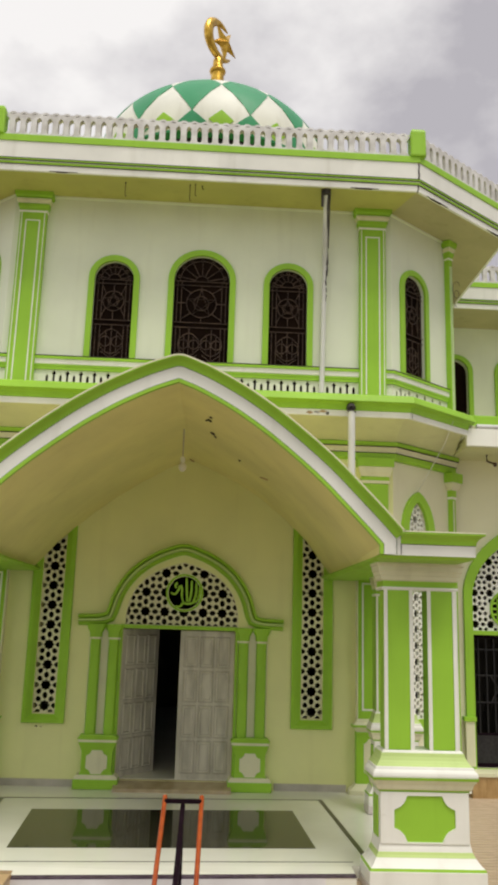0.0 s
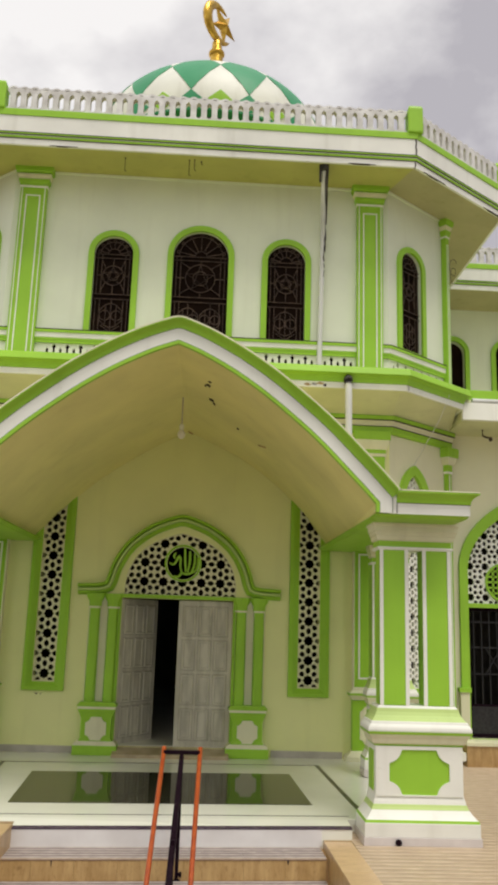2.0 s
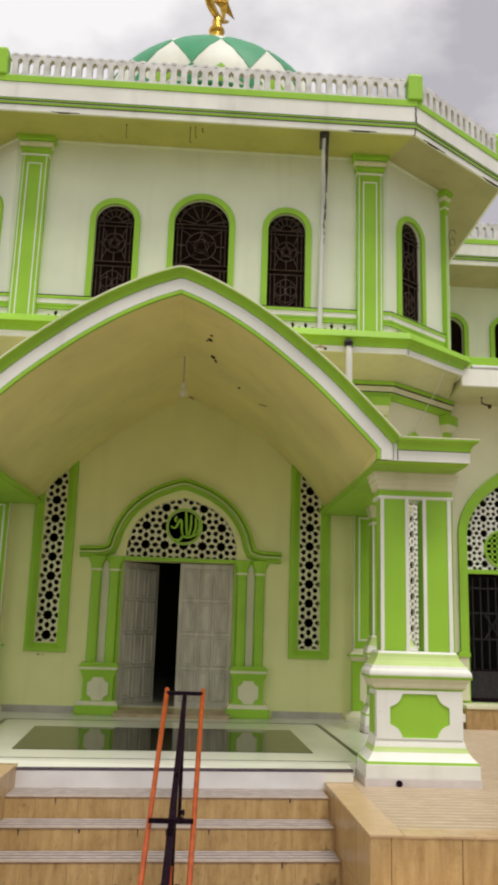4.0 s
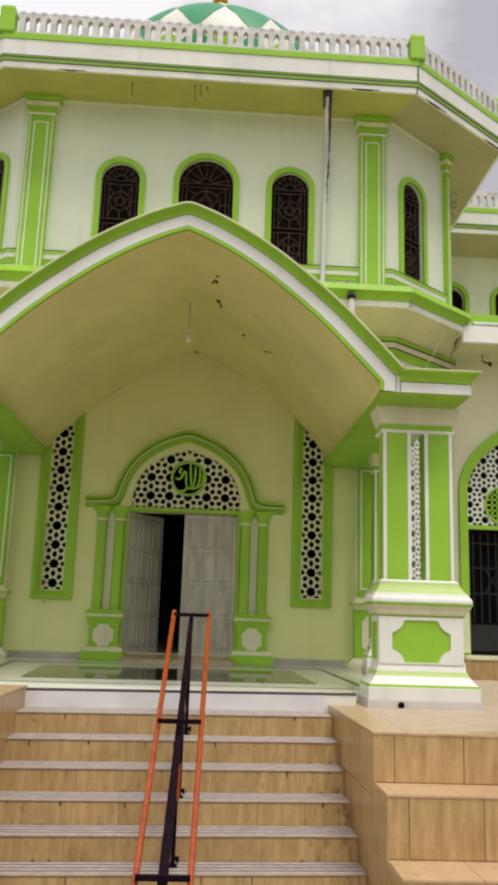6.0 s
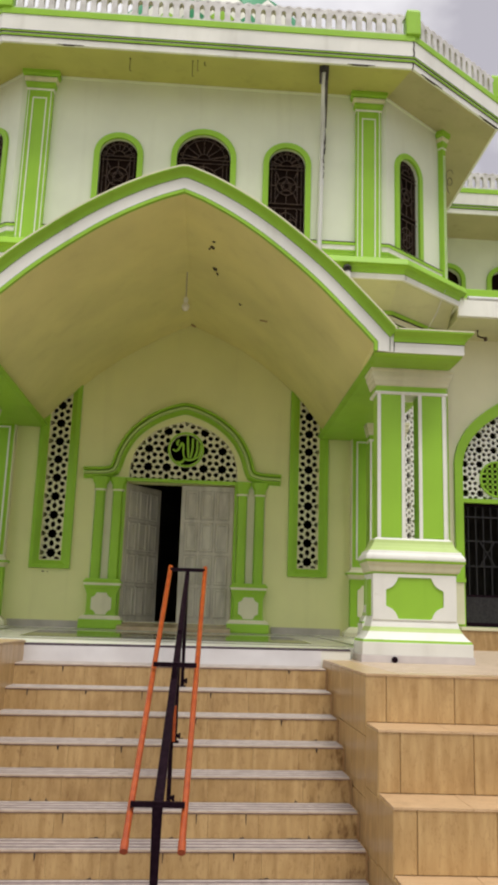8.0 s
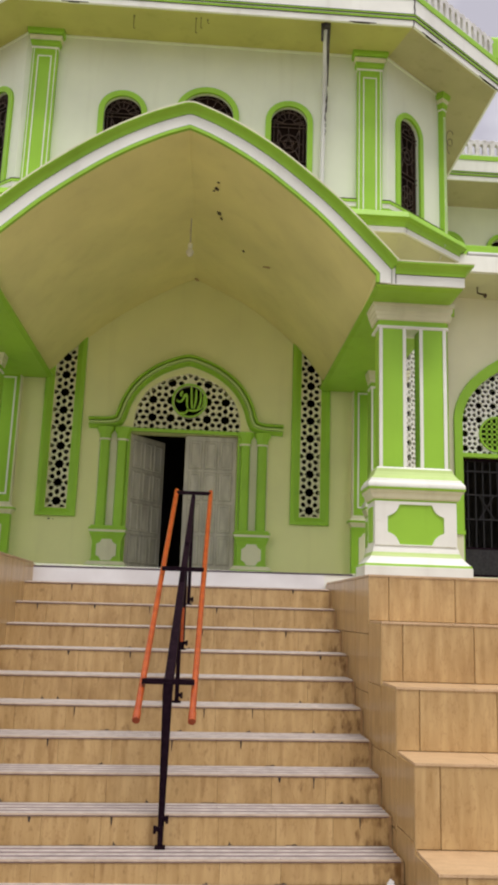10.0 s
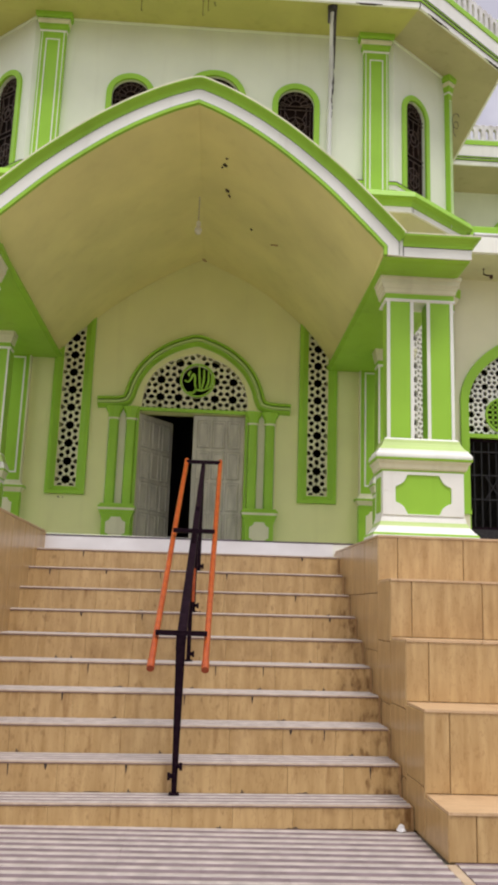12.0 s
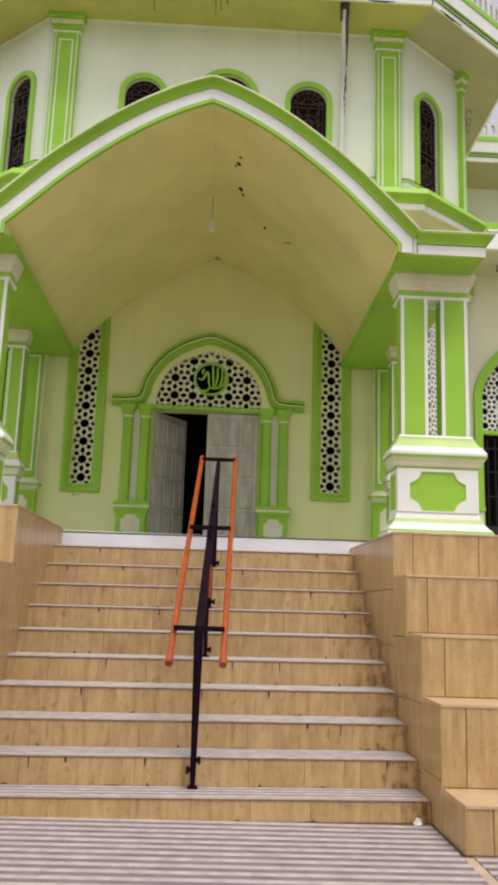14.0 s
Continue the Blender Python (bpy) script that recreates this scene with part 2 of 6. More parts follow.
SMUDGE = speckled("brown_damp_smudge", (0.09, 0.06, 0.035), (0.17, 0.115, 0.065), 30, 0.8)
RUST = speckled("rusty_smear", (0.42, 0.29, 0.14), (0.52, 0.38, 0.19), 12, 0.8)
SILL_TAN = speckled("tan_marble_sill", (0.36, 0.28, 0.16), (0.48, 0.39, 0.24), 6, 0.1)
GATE_IRON = speckled("dull_grey_gate_iron", (0.014, 0.013, 0.014), (0.030, 0.028, 0.029), 30, 0.5, 0.1, gloss=0.3)
BULB = speckled("frosted_bulb", (0.66, 0.64, 0.52), (0.74, 0.72, 0.62), 5, 0.35)

# ---- builders ----
from mathutils.geometry import delaunay_2d_cdt


def holds(loop, x, z):
    """Whether a closed outline holds the point."""
    inside = False
    for (ax, az), (bx, bz) in zip(loop, loop[1:] + loop[:1]):
        if (az > z) != (bz > z) and x < ax + (z - az) / (bz - az) * (bx - ax):
            inside = not inside
    return inside


class G:
    """Gathers the faces of one mesh."""

    def __init__(self):
        self.v, self.f, self.k = [], [], []

    def add(self, verts, faces, slot=0):
        o = len(self.v)
        self.v += [tuple(p) for p in verts]
        self.f += [tuple(i + o for i in f) for f in faces]
        self.k += [slot] * len(faces)
        return self

    def box(self, x0, x1, y0, y1, z0, z1, slot=0):
        p = [(x, y, z) for z in (z0, z1) for y in (y0, y1) for x in (x0, x1)]
        return self.add(p, [(0, 2, 3, 1), (4, 5, 7, 6), (0, 1, 5, 4), (2, 6, 7, 3), (0, 4, 6, 2), (1, 3, 7, 5)], slot)

    def loft(self, rings, cap=True, closed=True, slot=0):
        n, v, f = len(rings[0]), [p for r in rings for p in r], []
        for i in range(len(rings) - 1):
            for j in range(n if closed else n - 1):
                a, b = i * n + j, i * n + (j + 1) % n
                f.append((a, b, b + n, a + n))
        if cap:
            f += [tuple(range(n - 1, -1, -1)), tuple(range((len(rings) - 1) * n, len(rings) * n))]
        return self.add(v, f, slot)

    def prism(self, poly, lo, hi, axis="z", slot=0):
        """A polygon drawn out along an axis: z from (x, y), y from (x, z), x from (y, z)."""
        put = {"z": lambda a, b, c: (a, b, c), "y": lambda a, b, c: (a, c, b), "x": lambda a, b, c: (c, a, b)}[axis]
        return self.loft([[put(a, b, c) for a, b in poly] for c in (lo, hi)], slot=slot)

    def square(self, levels, cx=0.0, cy=0.0, ry=1.0):
        """Stacked square sections: rows of height and half width."""
        return self.loft([[(cx + h * i, cy + h * ry * j, z) for i, j in ((-1, -1), (1, -1), (1, 1), (-1, 1))] for z, h in levels])

    def backed(self, levels, back):
        """Stacked sections with one flat back: rows of height and half width, which is also how far the front stands out."""
        return self.loft([[(-h, -h, z), (h, -h, z), (h, back, z), (-h, back, z)] for z, h in levels])

    def lathe(self, levels, cx=0.0, cy=0.0, n=16):
        return self.loft([[(cx + r * math.cos(2 * math.pi * j / n), cy + r * math.sin(2 * math.pi * j / n), z) for j in range(n)] for z, r in levels])

    def tube(self, pts, r, n=10):
        pts = [Vector(p) for p in pts]
        rings = []
        for i, p in enumerate(pts):
            d = (pts[min(i + 1, len(pts) - 1)] - pts[max(i - 1, 0)]).normalized()
            side = d.cross(Vector((0, 0, 1)) if abs(d.z) < 0.95 else Vector((0, 1, 0))).normalized()
            up = side.cross(d)
            rings.append([p + r * (math.cos(2 * math.pi * j / n) * side + math.sin(2 * math.pi * j / n) * up) for j in range(n)])
        return self.loft(rings)

    def sweep(self, path, profile, upright=False, slot=0):
        """A profile of (outward offset, height) drawn along a plan path, mitred; upright: (inward offset, y) along a path of (x, z)."""
        rings, n = [], len(path)
        for i, p in enumerate(path):
            dirs = []
            for a, b in ((i - 1, i), (i, i + 1)):
                if a >= 0 and b < n:
                    d = Vector((path[b][0] - path[a][0], path[b][1] - path[a][1])).normalized()
                    dirs.append(Vector((d.y, -d.x)))
            m = dirs[0] if len(dirs) == 1 else (dirs[0] + dirs[1]) / (1 + dirs[0].dot(dirs[1]))
            rings.append([(p[0] + m.x * o, h, p[1] + m.y * o) if upright else (p[0] + m.x * o, p[1] + m.y * o, h) for o, h in profile])
        return self.loft(rings, slot=slot)

    def holed(self, outer, holes, y0, y1, slot=0):
        """An upright sheet with openings through it: outlines in (x, z), from y0 to y1."""
        flat, loops, edges = [], [], []
        for loop in (outer, *holes):
            ids = list(range(len(flat), len(flat) + len(loop)))
            flat += [Vector(q) for q in loop]
            loops.append(ids)
            edges += [(a, ids[(k + 1) % len(ids)]) for k, a in enumerate(ids)]
        made = delaunay_2d_cdt(flat, edges, [], 0, 1e-7)
        rims = [(loop, min(q[0] for q in loop), max(q[0] for q in loop), min(q[1] for q in loop), max(q[1] for q in loop)) for loop in (outer, *holes)]
        co, now = [(v.x, v.y) for v in made[0]], {}
        for k, olds in enumerate(made[3]):
            for old in olds:
                now[old] = k
        n, faces = len(co), []
        for t in made[2]:
            (ax, az), (bx, bz), (cx, cz) = (co[k] for k in t[:3])
            mx, mz = (ax + bx + cx) / 3, (az + bz + cz) / 3
            rims_in = [x0 < mx < x1 and z0 < mz < z1 and holds(loop, mx, mz) for loop, x0, x1, z0, z1 in rims]
            if not rims_in[0] or any(rims_in[1:]):
                continue
            t = list(t) if (bx - ax) * (cz - az) - (bz - az) * (cx - ax) > 0 else list(t)[::-1]
            faces += [tuple(t), tuple(k + n for k in t[::-1])]
        for ids in loops:
            for k, old in enumerate(ids):
                a, b = now[old], now[ids[(k + 1) % len(ids)]]
                if a != b:
                    faces.append((a, a + n, b + n, b))
        return self.add([(x, y0, z) for x, z in co] + [(x, y1, z) for x, z in co], faces, slot)


def world_of(ob):
    return (world_of(ob.parent) @ ob.matrix_parent_inverse if ob.parent else Matrix()) @ ob.matrix_basis


def mesh_of(name, g, materials, bevel=0.0, smooth=False):
    me = bpy.data.meshes.new(name)
    me.from_pydata(g.v, [], g.f)
    for m in materials if isinstance(materials, (list, tuple)) else [materials]:
        me.materials.append(m)
    if any(g.k):
        me.polygons.foreach_set("material_index", g.k)
    bm = bmesh.new()
    bm.from_mesh(me)
    bmesh.ops.recalc_face_normals(bm, faces=bm.faces)
    if bevel:
        sharp = [e for e in bm.edges if len(e.link_faces) == 2 and e.calc_face_angle(0) > 0.6]
        bmesh.ops.bevel(bm, geom=sharp, offset=bevel, segments=2, profile=0.6, affect="EDGES", clamp_overlap=True)
    bm.to_mesh(me)
    bm.free()
    if smooth:
        me.polygons.foreach_set("use_smooth", [True] * len(me.polygons))
        me.set_sharp_from_angle(angle=0.7)
    return me


def hang(ob, parent, m=None):
    if parent is not None:
        ob.parent = parent
        ob.matrix_parent_inverse = world_of(parent).inverted()
    ob.matrix_basis = m if m is not None else Matrix()
    return ob


def part(name, g, material, parent, label="", m=None, bevel=0.0, smooth=False):
    """One mesh under a thing or under a part."""
    return tagged(hang(new(name, mesh_of(name, g, material, bevel, smooth)), parent, m), label)


def thing(name, label, category, at=(0, 0, 0), group="", kind=""):
    ob = new(name)
    ob.empty_display_size = 0.2
    ob.matrix_basis = Matrix.Translation(at)
    return tagged(ob, label, category, group, kind)


def setting(name, g, material, label, category, m=None, bevel=0.0, smooth=False):
    return tagged(hang(new(name, mesh_of(name, g, material, bevel, smooth)), None, m), label, category, "", "structure")


def piece(name, me, parent, m):
    return hang(new(name, me), parent, m)


def arc(cx, cz, r, a0, a1, n, rz=None):
    return [(cx + r * math.cos(radians(a0 + (a1 - a0) * i / n)), cz + (rz or r) * math.sin(radians(a0 + (a1 - a0) * i / n))) for i in range(n + 1)]


def round_arch(x0, x1, zb, zt, n=16):
    h = (x1 - x0) / 2
    return [(x0, zb), (x1, zb)] + arc((x0 + x1) / 2, zt - h * 0.95, h, 0, 180, n, h * 0.95)


def pointed_arch(x0, x1, zb, zs, zt, n=9, swell=0.6, lean=0.06):
    xc, out = (x0 + x1) / 2, [(x0, zb), (x1, zb)]
    curve = []
    for i in range(n + 1):
        t = i / n
        cx, cz = x1 - lean * (x1 - xc), zs + swell * (zt - zs)
        curve.append(((1 - t) ** 2 * x1 + 2 * t * (1 - t) * cx + t * t * xc, (1 - t) ** 2 * zs + 2 * t * (1 - t) * cz + t * t * zt))
    return out + curve + [(2 * xc - x, z) for x, z in curve[-2::-1]][: n]


def smoothed(path, rounds=2):
    """Corners cut again and again; the ends stay."""
    for _ in range(rounds):
        out = [path[0]]
        for (ax, az), (bx, bz) in zip(path, path[1:]):
            out += [(ax + 0.25 * (bx - ax), az + 0.25 * (bz - az)), (ax + 0.75 * (bx - ax), az + 0.75 * (bz - az))]
        path = out + [path[-1]]
    return path


def grown(poly, d):
    """The outline moved in by d towards its middle."""
    cx, cz = sum(p[0] for p in poly) / len(poly), sum(p[1] for p in poly) / len(poly)
    out = []
    for x, z in poly:
        r = math.hypot(x - cx, z - cz)
        out.append((x - (x - cx) / r * d, z - (z - cz) / r * d))
    return out


def clipped(poly, limit):
    """The part of an outline inside a convex, anticlockwise outline."""
    for i in range(len(limit)):
        (ax, az), (bx, bz) = limit[i - 1], limit[i]
        side = lambda p: (bx - ax) * (p[1] - az) - (bz - az) * (p[0] - ax)
        out = []
        for k in range(len(poly)):
            p, q = poly[k - 1], poly[k]
            sp, sq = side(p), side(q)
            if (sp < 0) != (sq < 0):
                f = sp / (sp - sq)
                out.append((p[0] + f * (q[0] - p[0]), p[1] + f * (q[1] - p[1])))
            if sq >= 0:
                out.append(q)
        poly = out
        if len(poly) < 3:
            return []
    return poly


def star_lattice(x0, x1, z0, z1, p, outline, skip=None):
    """Openings of a pierced star screen: a star at each crossing, with petals and small squares round it."""
    limit, shapes = grown(outline, 0.012), []
    ni, nj = int((x1 - x0) / p) + 3, int((z1 - z0) / p) + 3
    xc = (x0 + x1) / 2
    for i in range(-ni, ni + 1):
        for j in range(-1, nj):
            cx, cz = xc + i * p, z0 + p * 0.42 + j * p
            shapes.append([(cx + p * (0.285 if k % 2 else 0.215) * math.cos(math.pi * k / 8 + 0.39), cz + p * (0.285 if k % 2 else 0.215) * math.sin(math.pi * k / 8 + 0.39)) for k in range(16)])
            for ox, oz, a in ((0, 0.5, 90), (0.5, 0, 0)):
                c, s = math.cos(radians(a)), math.sin(radians(a))
                shapes.append([(cx + p * (ox + u * c - w * s), cz + p * (oz + u * s + w * c)) for u, w in ((-0.185, 0), (-0.075, -0.122), (0.075, -0.122), (0.185, 0), (0.075, 0.122), (-0.075, 0.122))])
            for sx in (-1, 1):
                for sz in (-1, 1):
                    ox, oz = sx * 0.315, sz * 0.31
                    c, s = math.cos(radians(45)), math.sin(radians(45)) * sx * sz
                    shapes.append([(cx + p * (ox + sx * (u * c - w * s)), cz + p * (oz + sx * (u * s + w * c))) for u, w in ((-0.132, -0.048), (-0.03, -0.13), (0.122, -0.1), (0.137, 0.0), (0.122, 0.1), (-0.03, 0.13), (-0.132, 0.048))])
    keep = []
    for s in shapes:
        if skip:
            # keep clear of a disc: press the near corners out to its rim
            mx, mz = sum(q[0] for q in s) / len(s), sum(q[1] for q in s) / len(s)
            if math.hypot(mx - skip[0], mz - skip[1]) < skip[2] + 0.006:
                continue
            far = [max(1.0, skip[2] / max(1e-4, math.hypot(x - skip[0], z - skip[1]))) for x, z in s]
            s = [(skip[0] + (x - skip[0]) * f, skip[1] + (z - skip[1]) * f) for (x, z), f in zip(s, far)]
        area = sum(s[k - 1][0] * s[k][1] - s[k][0] * s[k - 1][1] for k in range(len(s)))
        s = clipped(s if area > 0 else s[::-1], limit)
        clean = [q for k, q in enumerate(s) if math.hypot(q[0] - s[k - 1][0], q[1] - s[k - 1][1]) > 0.0015]
        if len(clean) > 2 and abs(sum(clean[k - 1][0] * clean[k][1] - clean[k][0] * clean[k - 1][1] for k in range(len(clean)))) > 0.0006:
            keep.append(clean)
    return keep


def facet(ax, ay, bx, by):
    """The pose of a wall that runs from a to b: x along it, y into it."""
    return Matrix.Translation((ax, ay, 0)) @ Matrix.Rotation(math.atan2(by - ay, bx - ax), 4, "Z")


# plan of the bay: front wall, two slanted walls, returns
RIGHT, RIGHT_END, LEFT, LEFT_END = (2.80, 0.0), (3.90, 0.88), (-2.68, 0.0), (-3.78, 0.88)
SIDE = math.hypot(RIGHT_END[0] - RIGHT[0], RIGHT_END[1] - RIGHT[1])
M_RIGHT, M_LEFT = facet(*RIGHT, *RIGHT_END), facet(*LEFT_END, *LEFT)
WALLS = [(-3.78, 4.3), LEFT_END, LEFT, RIGHT, RIGHT_END, (3.90, 4.3)]
EAVES = [(-4.52, 4.3), (-4.52, 0.45), (-2.80, -0.86), (3.0, -0.86), (4.72, 0.45), (4.72, 3.2)]
SLAB = [(-3.72, 0.9), (-3.72, -0.06), (-2.72, -0.86), (2.83, -0.86), (3.83, -0.06), (3.83, 0.9)]

# ---- ground, stairs and terraces ----
FLOOR_TILT = pose(0, 0, 0, 0.84)
Z_GROUND = -1.905
setting("ground", G().box(-400, 400, -400, 400, Z_GROUND - 0.4, Z_GROUND - 0.012), GROUND, "worn tan paved court round the building", "ground")


def tile_mesh(name, w, h, d, material, chamfer=0.004):
    """A flat tile, x by z, facing -y, with its front edges taken off."""
    g, c = G(), chamfer
    g.loft([[(0, d, 0), (w, d, 0), (w, d, h), (0, d, h)], [(0, c, 0), (w, c, 0), (w, c, h), (0, c, h)], [(c, 0, c), (w - c, 0, c), (w - c, 0, h - c), (c, 0, h - c)]])
    return mesh_of(name, g, material)


def ribbed_mesh(name, w, d, ribs, base, rib, rib_w=0.03, nosing=False):
    """A floor tile, x by y, with raised ribs across it."""
    g = G().box(0, w, 0, d, -0.012, 0)
    for i in range(ribs):
        y = (i + 0.5) * d / ribs
        g.prism([(y - rib_w / 2, -0.001), (y + rib_w / 2, -0.001), (y + rib_w / 2 - 0.004, 0.005), (y - rib_w / 2 + 0.004, 0.005)], 0.0, w, "x", 1)
    if nosing:
        g.prism([(-0.003, -0.008), (0.014, -0.008), (0.014, 0.001), (0.0, 0.001), (-0.003, -0.002)], 0.0, w, "x", 2)
        # Darker mauve strip paints the shadow line below the nosing.
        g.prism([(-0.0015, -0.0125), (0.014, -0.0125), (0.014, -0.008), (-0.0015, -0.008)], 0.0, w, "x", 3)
    return mesh_of(name, g, [base, rib, NOSING, NOSING_SHADOW])


X0 = -1.25
STEP_Y = [-3.72 - 0.272 * k for k in range(10)]


def right_end(y):
    """The right-hand end of the steps, before the flight is turned."""
    return 1.411 + 0.012 * (-3.42 - y) + 0.0314 * (y + 5)


# the flight stands slightly askew to the wall and out of level
ASKEW = pose(0.6, -5, -1, 0, -0.4, 1.8) @ Matrix.Translation((-0.6, 5, 1))
XS, X1 = X0 - 0.06, 1.411
STEP_Z = [-0.219 - 0.173 * k for k in range(10)]
stairs = tagged(thing("staircase", "flight of wood-look tiled steps with pale ribbed treads", "stairs", (0, -6.2, Z_GROUND)), kind="structure")
outline = [(-3.28, -1.95)]
for k in range(10):
    outline += [(-3.28 if k == 0 else STEP_Y[k - 1] + 0.012, STEP_Z[k] - 0.012), (STEP_Y[k] + 0.012, STEP_Z[k] - 0.012)]
outline += [(STEP_Y[9] + 0.012, -1.95)]
part("core", G().loft([[(XS, y, z) for y, z in outline[::-1]], [(right_end(y) + 0.02, y, z) for y, z in outline[::-1]]]), GROUT_LIGHT, stairs, "", ASKEW)
lip_y, lip_z = lambda x: -3.39 + 0.036 * (x - 0.2), lambda x: -0.072 + 0.008 * (x - 0.6)
part("top_riser", G().loft([[(x, lip_y(x) - 0.004, lip_z(x) - 0.005), (x, lip_y(x) + 0.03, lip_z(x) - 0.005), (x, lip_y(x) + 0.03, lip_z(x) - 0.15), (x, lip_y(x) - 0.004, lip_z(x) - 0.15)] for x in (X0 - 0.02, X1 + 0.01)]), RISER_WHITE, stairs, "white top riser", bevel=0.004)

COUNT = 8
TILE_W = (X1 - XS) / COUNT
riser_me = tile_mesh("riser_tile", TILE_W - 0.001, 0.173 - 0.0145, 0.014, WOOD_RISER, 0.001)
last_me = tile_mesh("low_riser_tile", TILE_W - 0.001, 0.116, 0.014, WOOD_RISER, 0.001)
tread_me = ribbed_mesh("tread_tile", TILE_W - 0.001, 0.288, 4, TREAD, RIB, 0.027, True)
top_tread_me = ribbed_mesh("top_tread_tile", TILE_W - 0.001, 0.36, 5, TREAD, RIB, 0.027, True)
rng = random.Random(4)
for k in range(10):
    for i in range(COUNT):
        wide = (right_end(STEP_Y[k]) - XS) / (X1 - XS)
        x = XS + i * TILE_W * wide + 0.002
        last, fit_x = k == 9, Matrix.Diagonal((wide, 1, 1, 1))
        piece("riser_tile", last_me if last else riser_me, stairs, ASKEW @ Matrix.Translation((x, STEP_Y[k] + rng.uniform(-0.0004, 0.0004), (Z_GROUND if last else STEP_Z[k + 1]) + 0.001)) @ fit_x)
        piece("tread_tile", tread_me if k else top_tread_me, stairs, ASKEW @ Matrix.Translation((x, STEP_Y[k] - 0.003, STEP_Z[k] - 0.002)) @ fit_x)

# dark drips under the nosings, at the joints
drip_me = [mesh_of("drip_mark", G().prism([(-w, 0.0), (w, 0.0), (w * 0.7, -h * 0.5), (w * 0.2, -h), (-w * 0.5, -h * 0.8)], 0, 0.0015, "y"), STAIN_AND_SHADE) for w, h in ((0.006, 0.05), (0.009, 0.032), (0.004, 0.07))]
for k in range(9):
    for i in range(1, COUNT):
        if rng.random() < 0.34:
            x = X0 + i * TILE_W + rng.choice((0, 0, 0.11, -0.13)) + rng.uniform(-0.004, 0.004)
            piece("drip_mark", rng.choice(drip_me), stairs, ASKEW @ Matrix.Translation((x, STEP_Y[k] - 0.003, STEP_Z[k] - 0.018)))
# small dark smudges where the risers of the lower steps meet the treads
smudge_me = [mesh_of("smudge", G().prism([(-w, 0.0), (w, 0.0), (w * 0.9, h * 0.3), (w * 0.5, h * u), (w * 0.1, h * 0.5), (-w * 0.3, h * (1.2 - u)), (-w * 0.75, h * 0.4)], 0, 0.0012, "y"), SMUDGE) for w, h, u in ((0.035, 0.010, 1.0), (0.010, 0.026, 0.3), (0.055, 0.007, 0.6), (0.016, 0.016, 0.9))]
for k in range(2, 10):
    for i in range(5):
        if rng.random() < 0.25 + 0.06 * k:
            x = X0 + rng.uniform(0.05, 0.97) * (X1 - X0)
            piece("smudge", rng.choice(smudge_me), stairs, ASKEW @ Matrix.Translation((x, STEP_Y[k] - 0.0022, (STEP_Z[k + 1] if k < 9 else Z_GROUND) + 0.003)))

# ribbed paving at the foot of the stairs
court = tagged(thing("court_paving", "mauve-grey ribbed paving tiles with pale ribs", "paving", (0, -7, Z_GROUND)), kind="structure")
court_me = ribbed_mesh("court_tile", 0.399, 0.399, 4, TREAD, RIB, 0.037)
for i in range(-9, 8):
    for j in range(5):
        x, y = 1.06 + i * 0.4 + (0.06 if i > 0 else 0), -6.56 - j * 0.4
        if not (x > 1.4 and y > -6.72) and not (x < X0 - 0.35 and y > -6.72):
            piece("paving_tile", court_me, court, Matrix.Translation((x, y, Z_GROUND)))
part("joint_strip", G().box(1.463, 1.516, -8.6, -6.77, Z_GROUND - 0.03, Z_GROUND - 0.001), TERRACE_RIB, court, "pale joint strip")

# stepped tiled blocks on both sides of the stairs
LEVELS = [(-5.20, -0.15), (-5.57, -0.468), (-5.95, -0.852), (-6.34, -1.222), (-6.75, -1.668)]


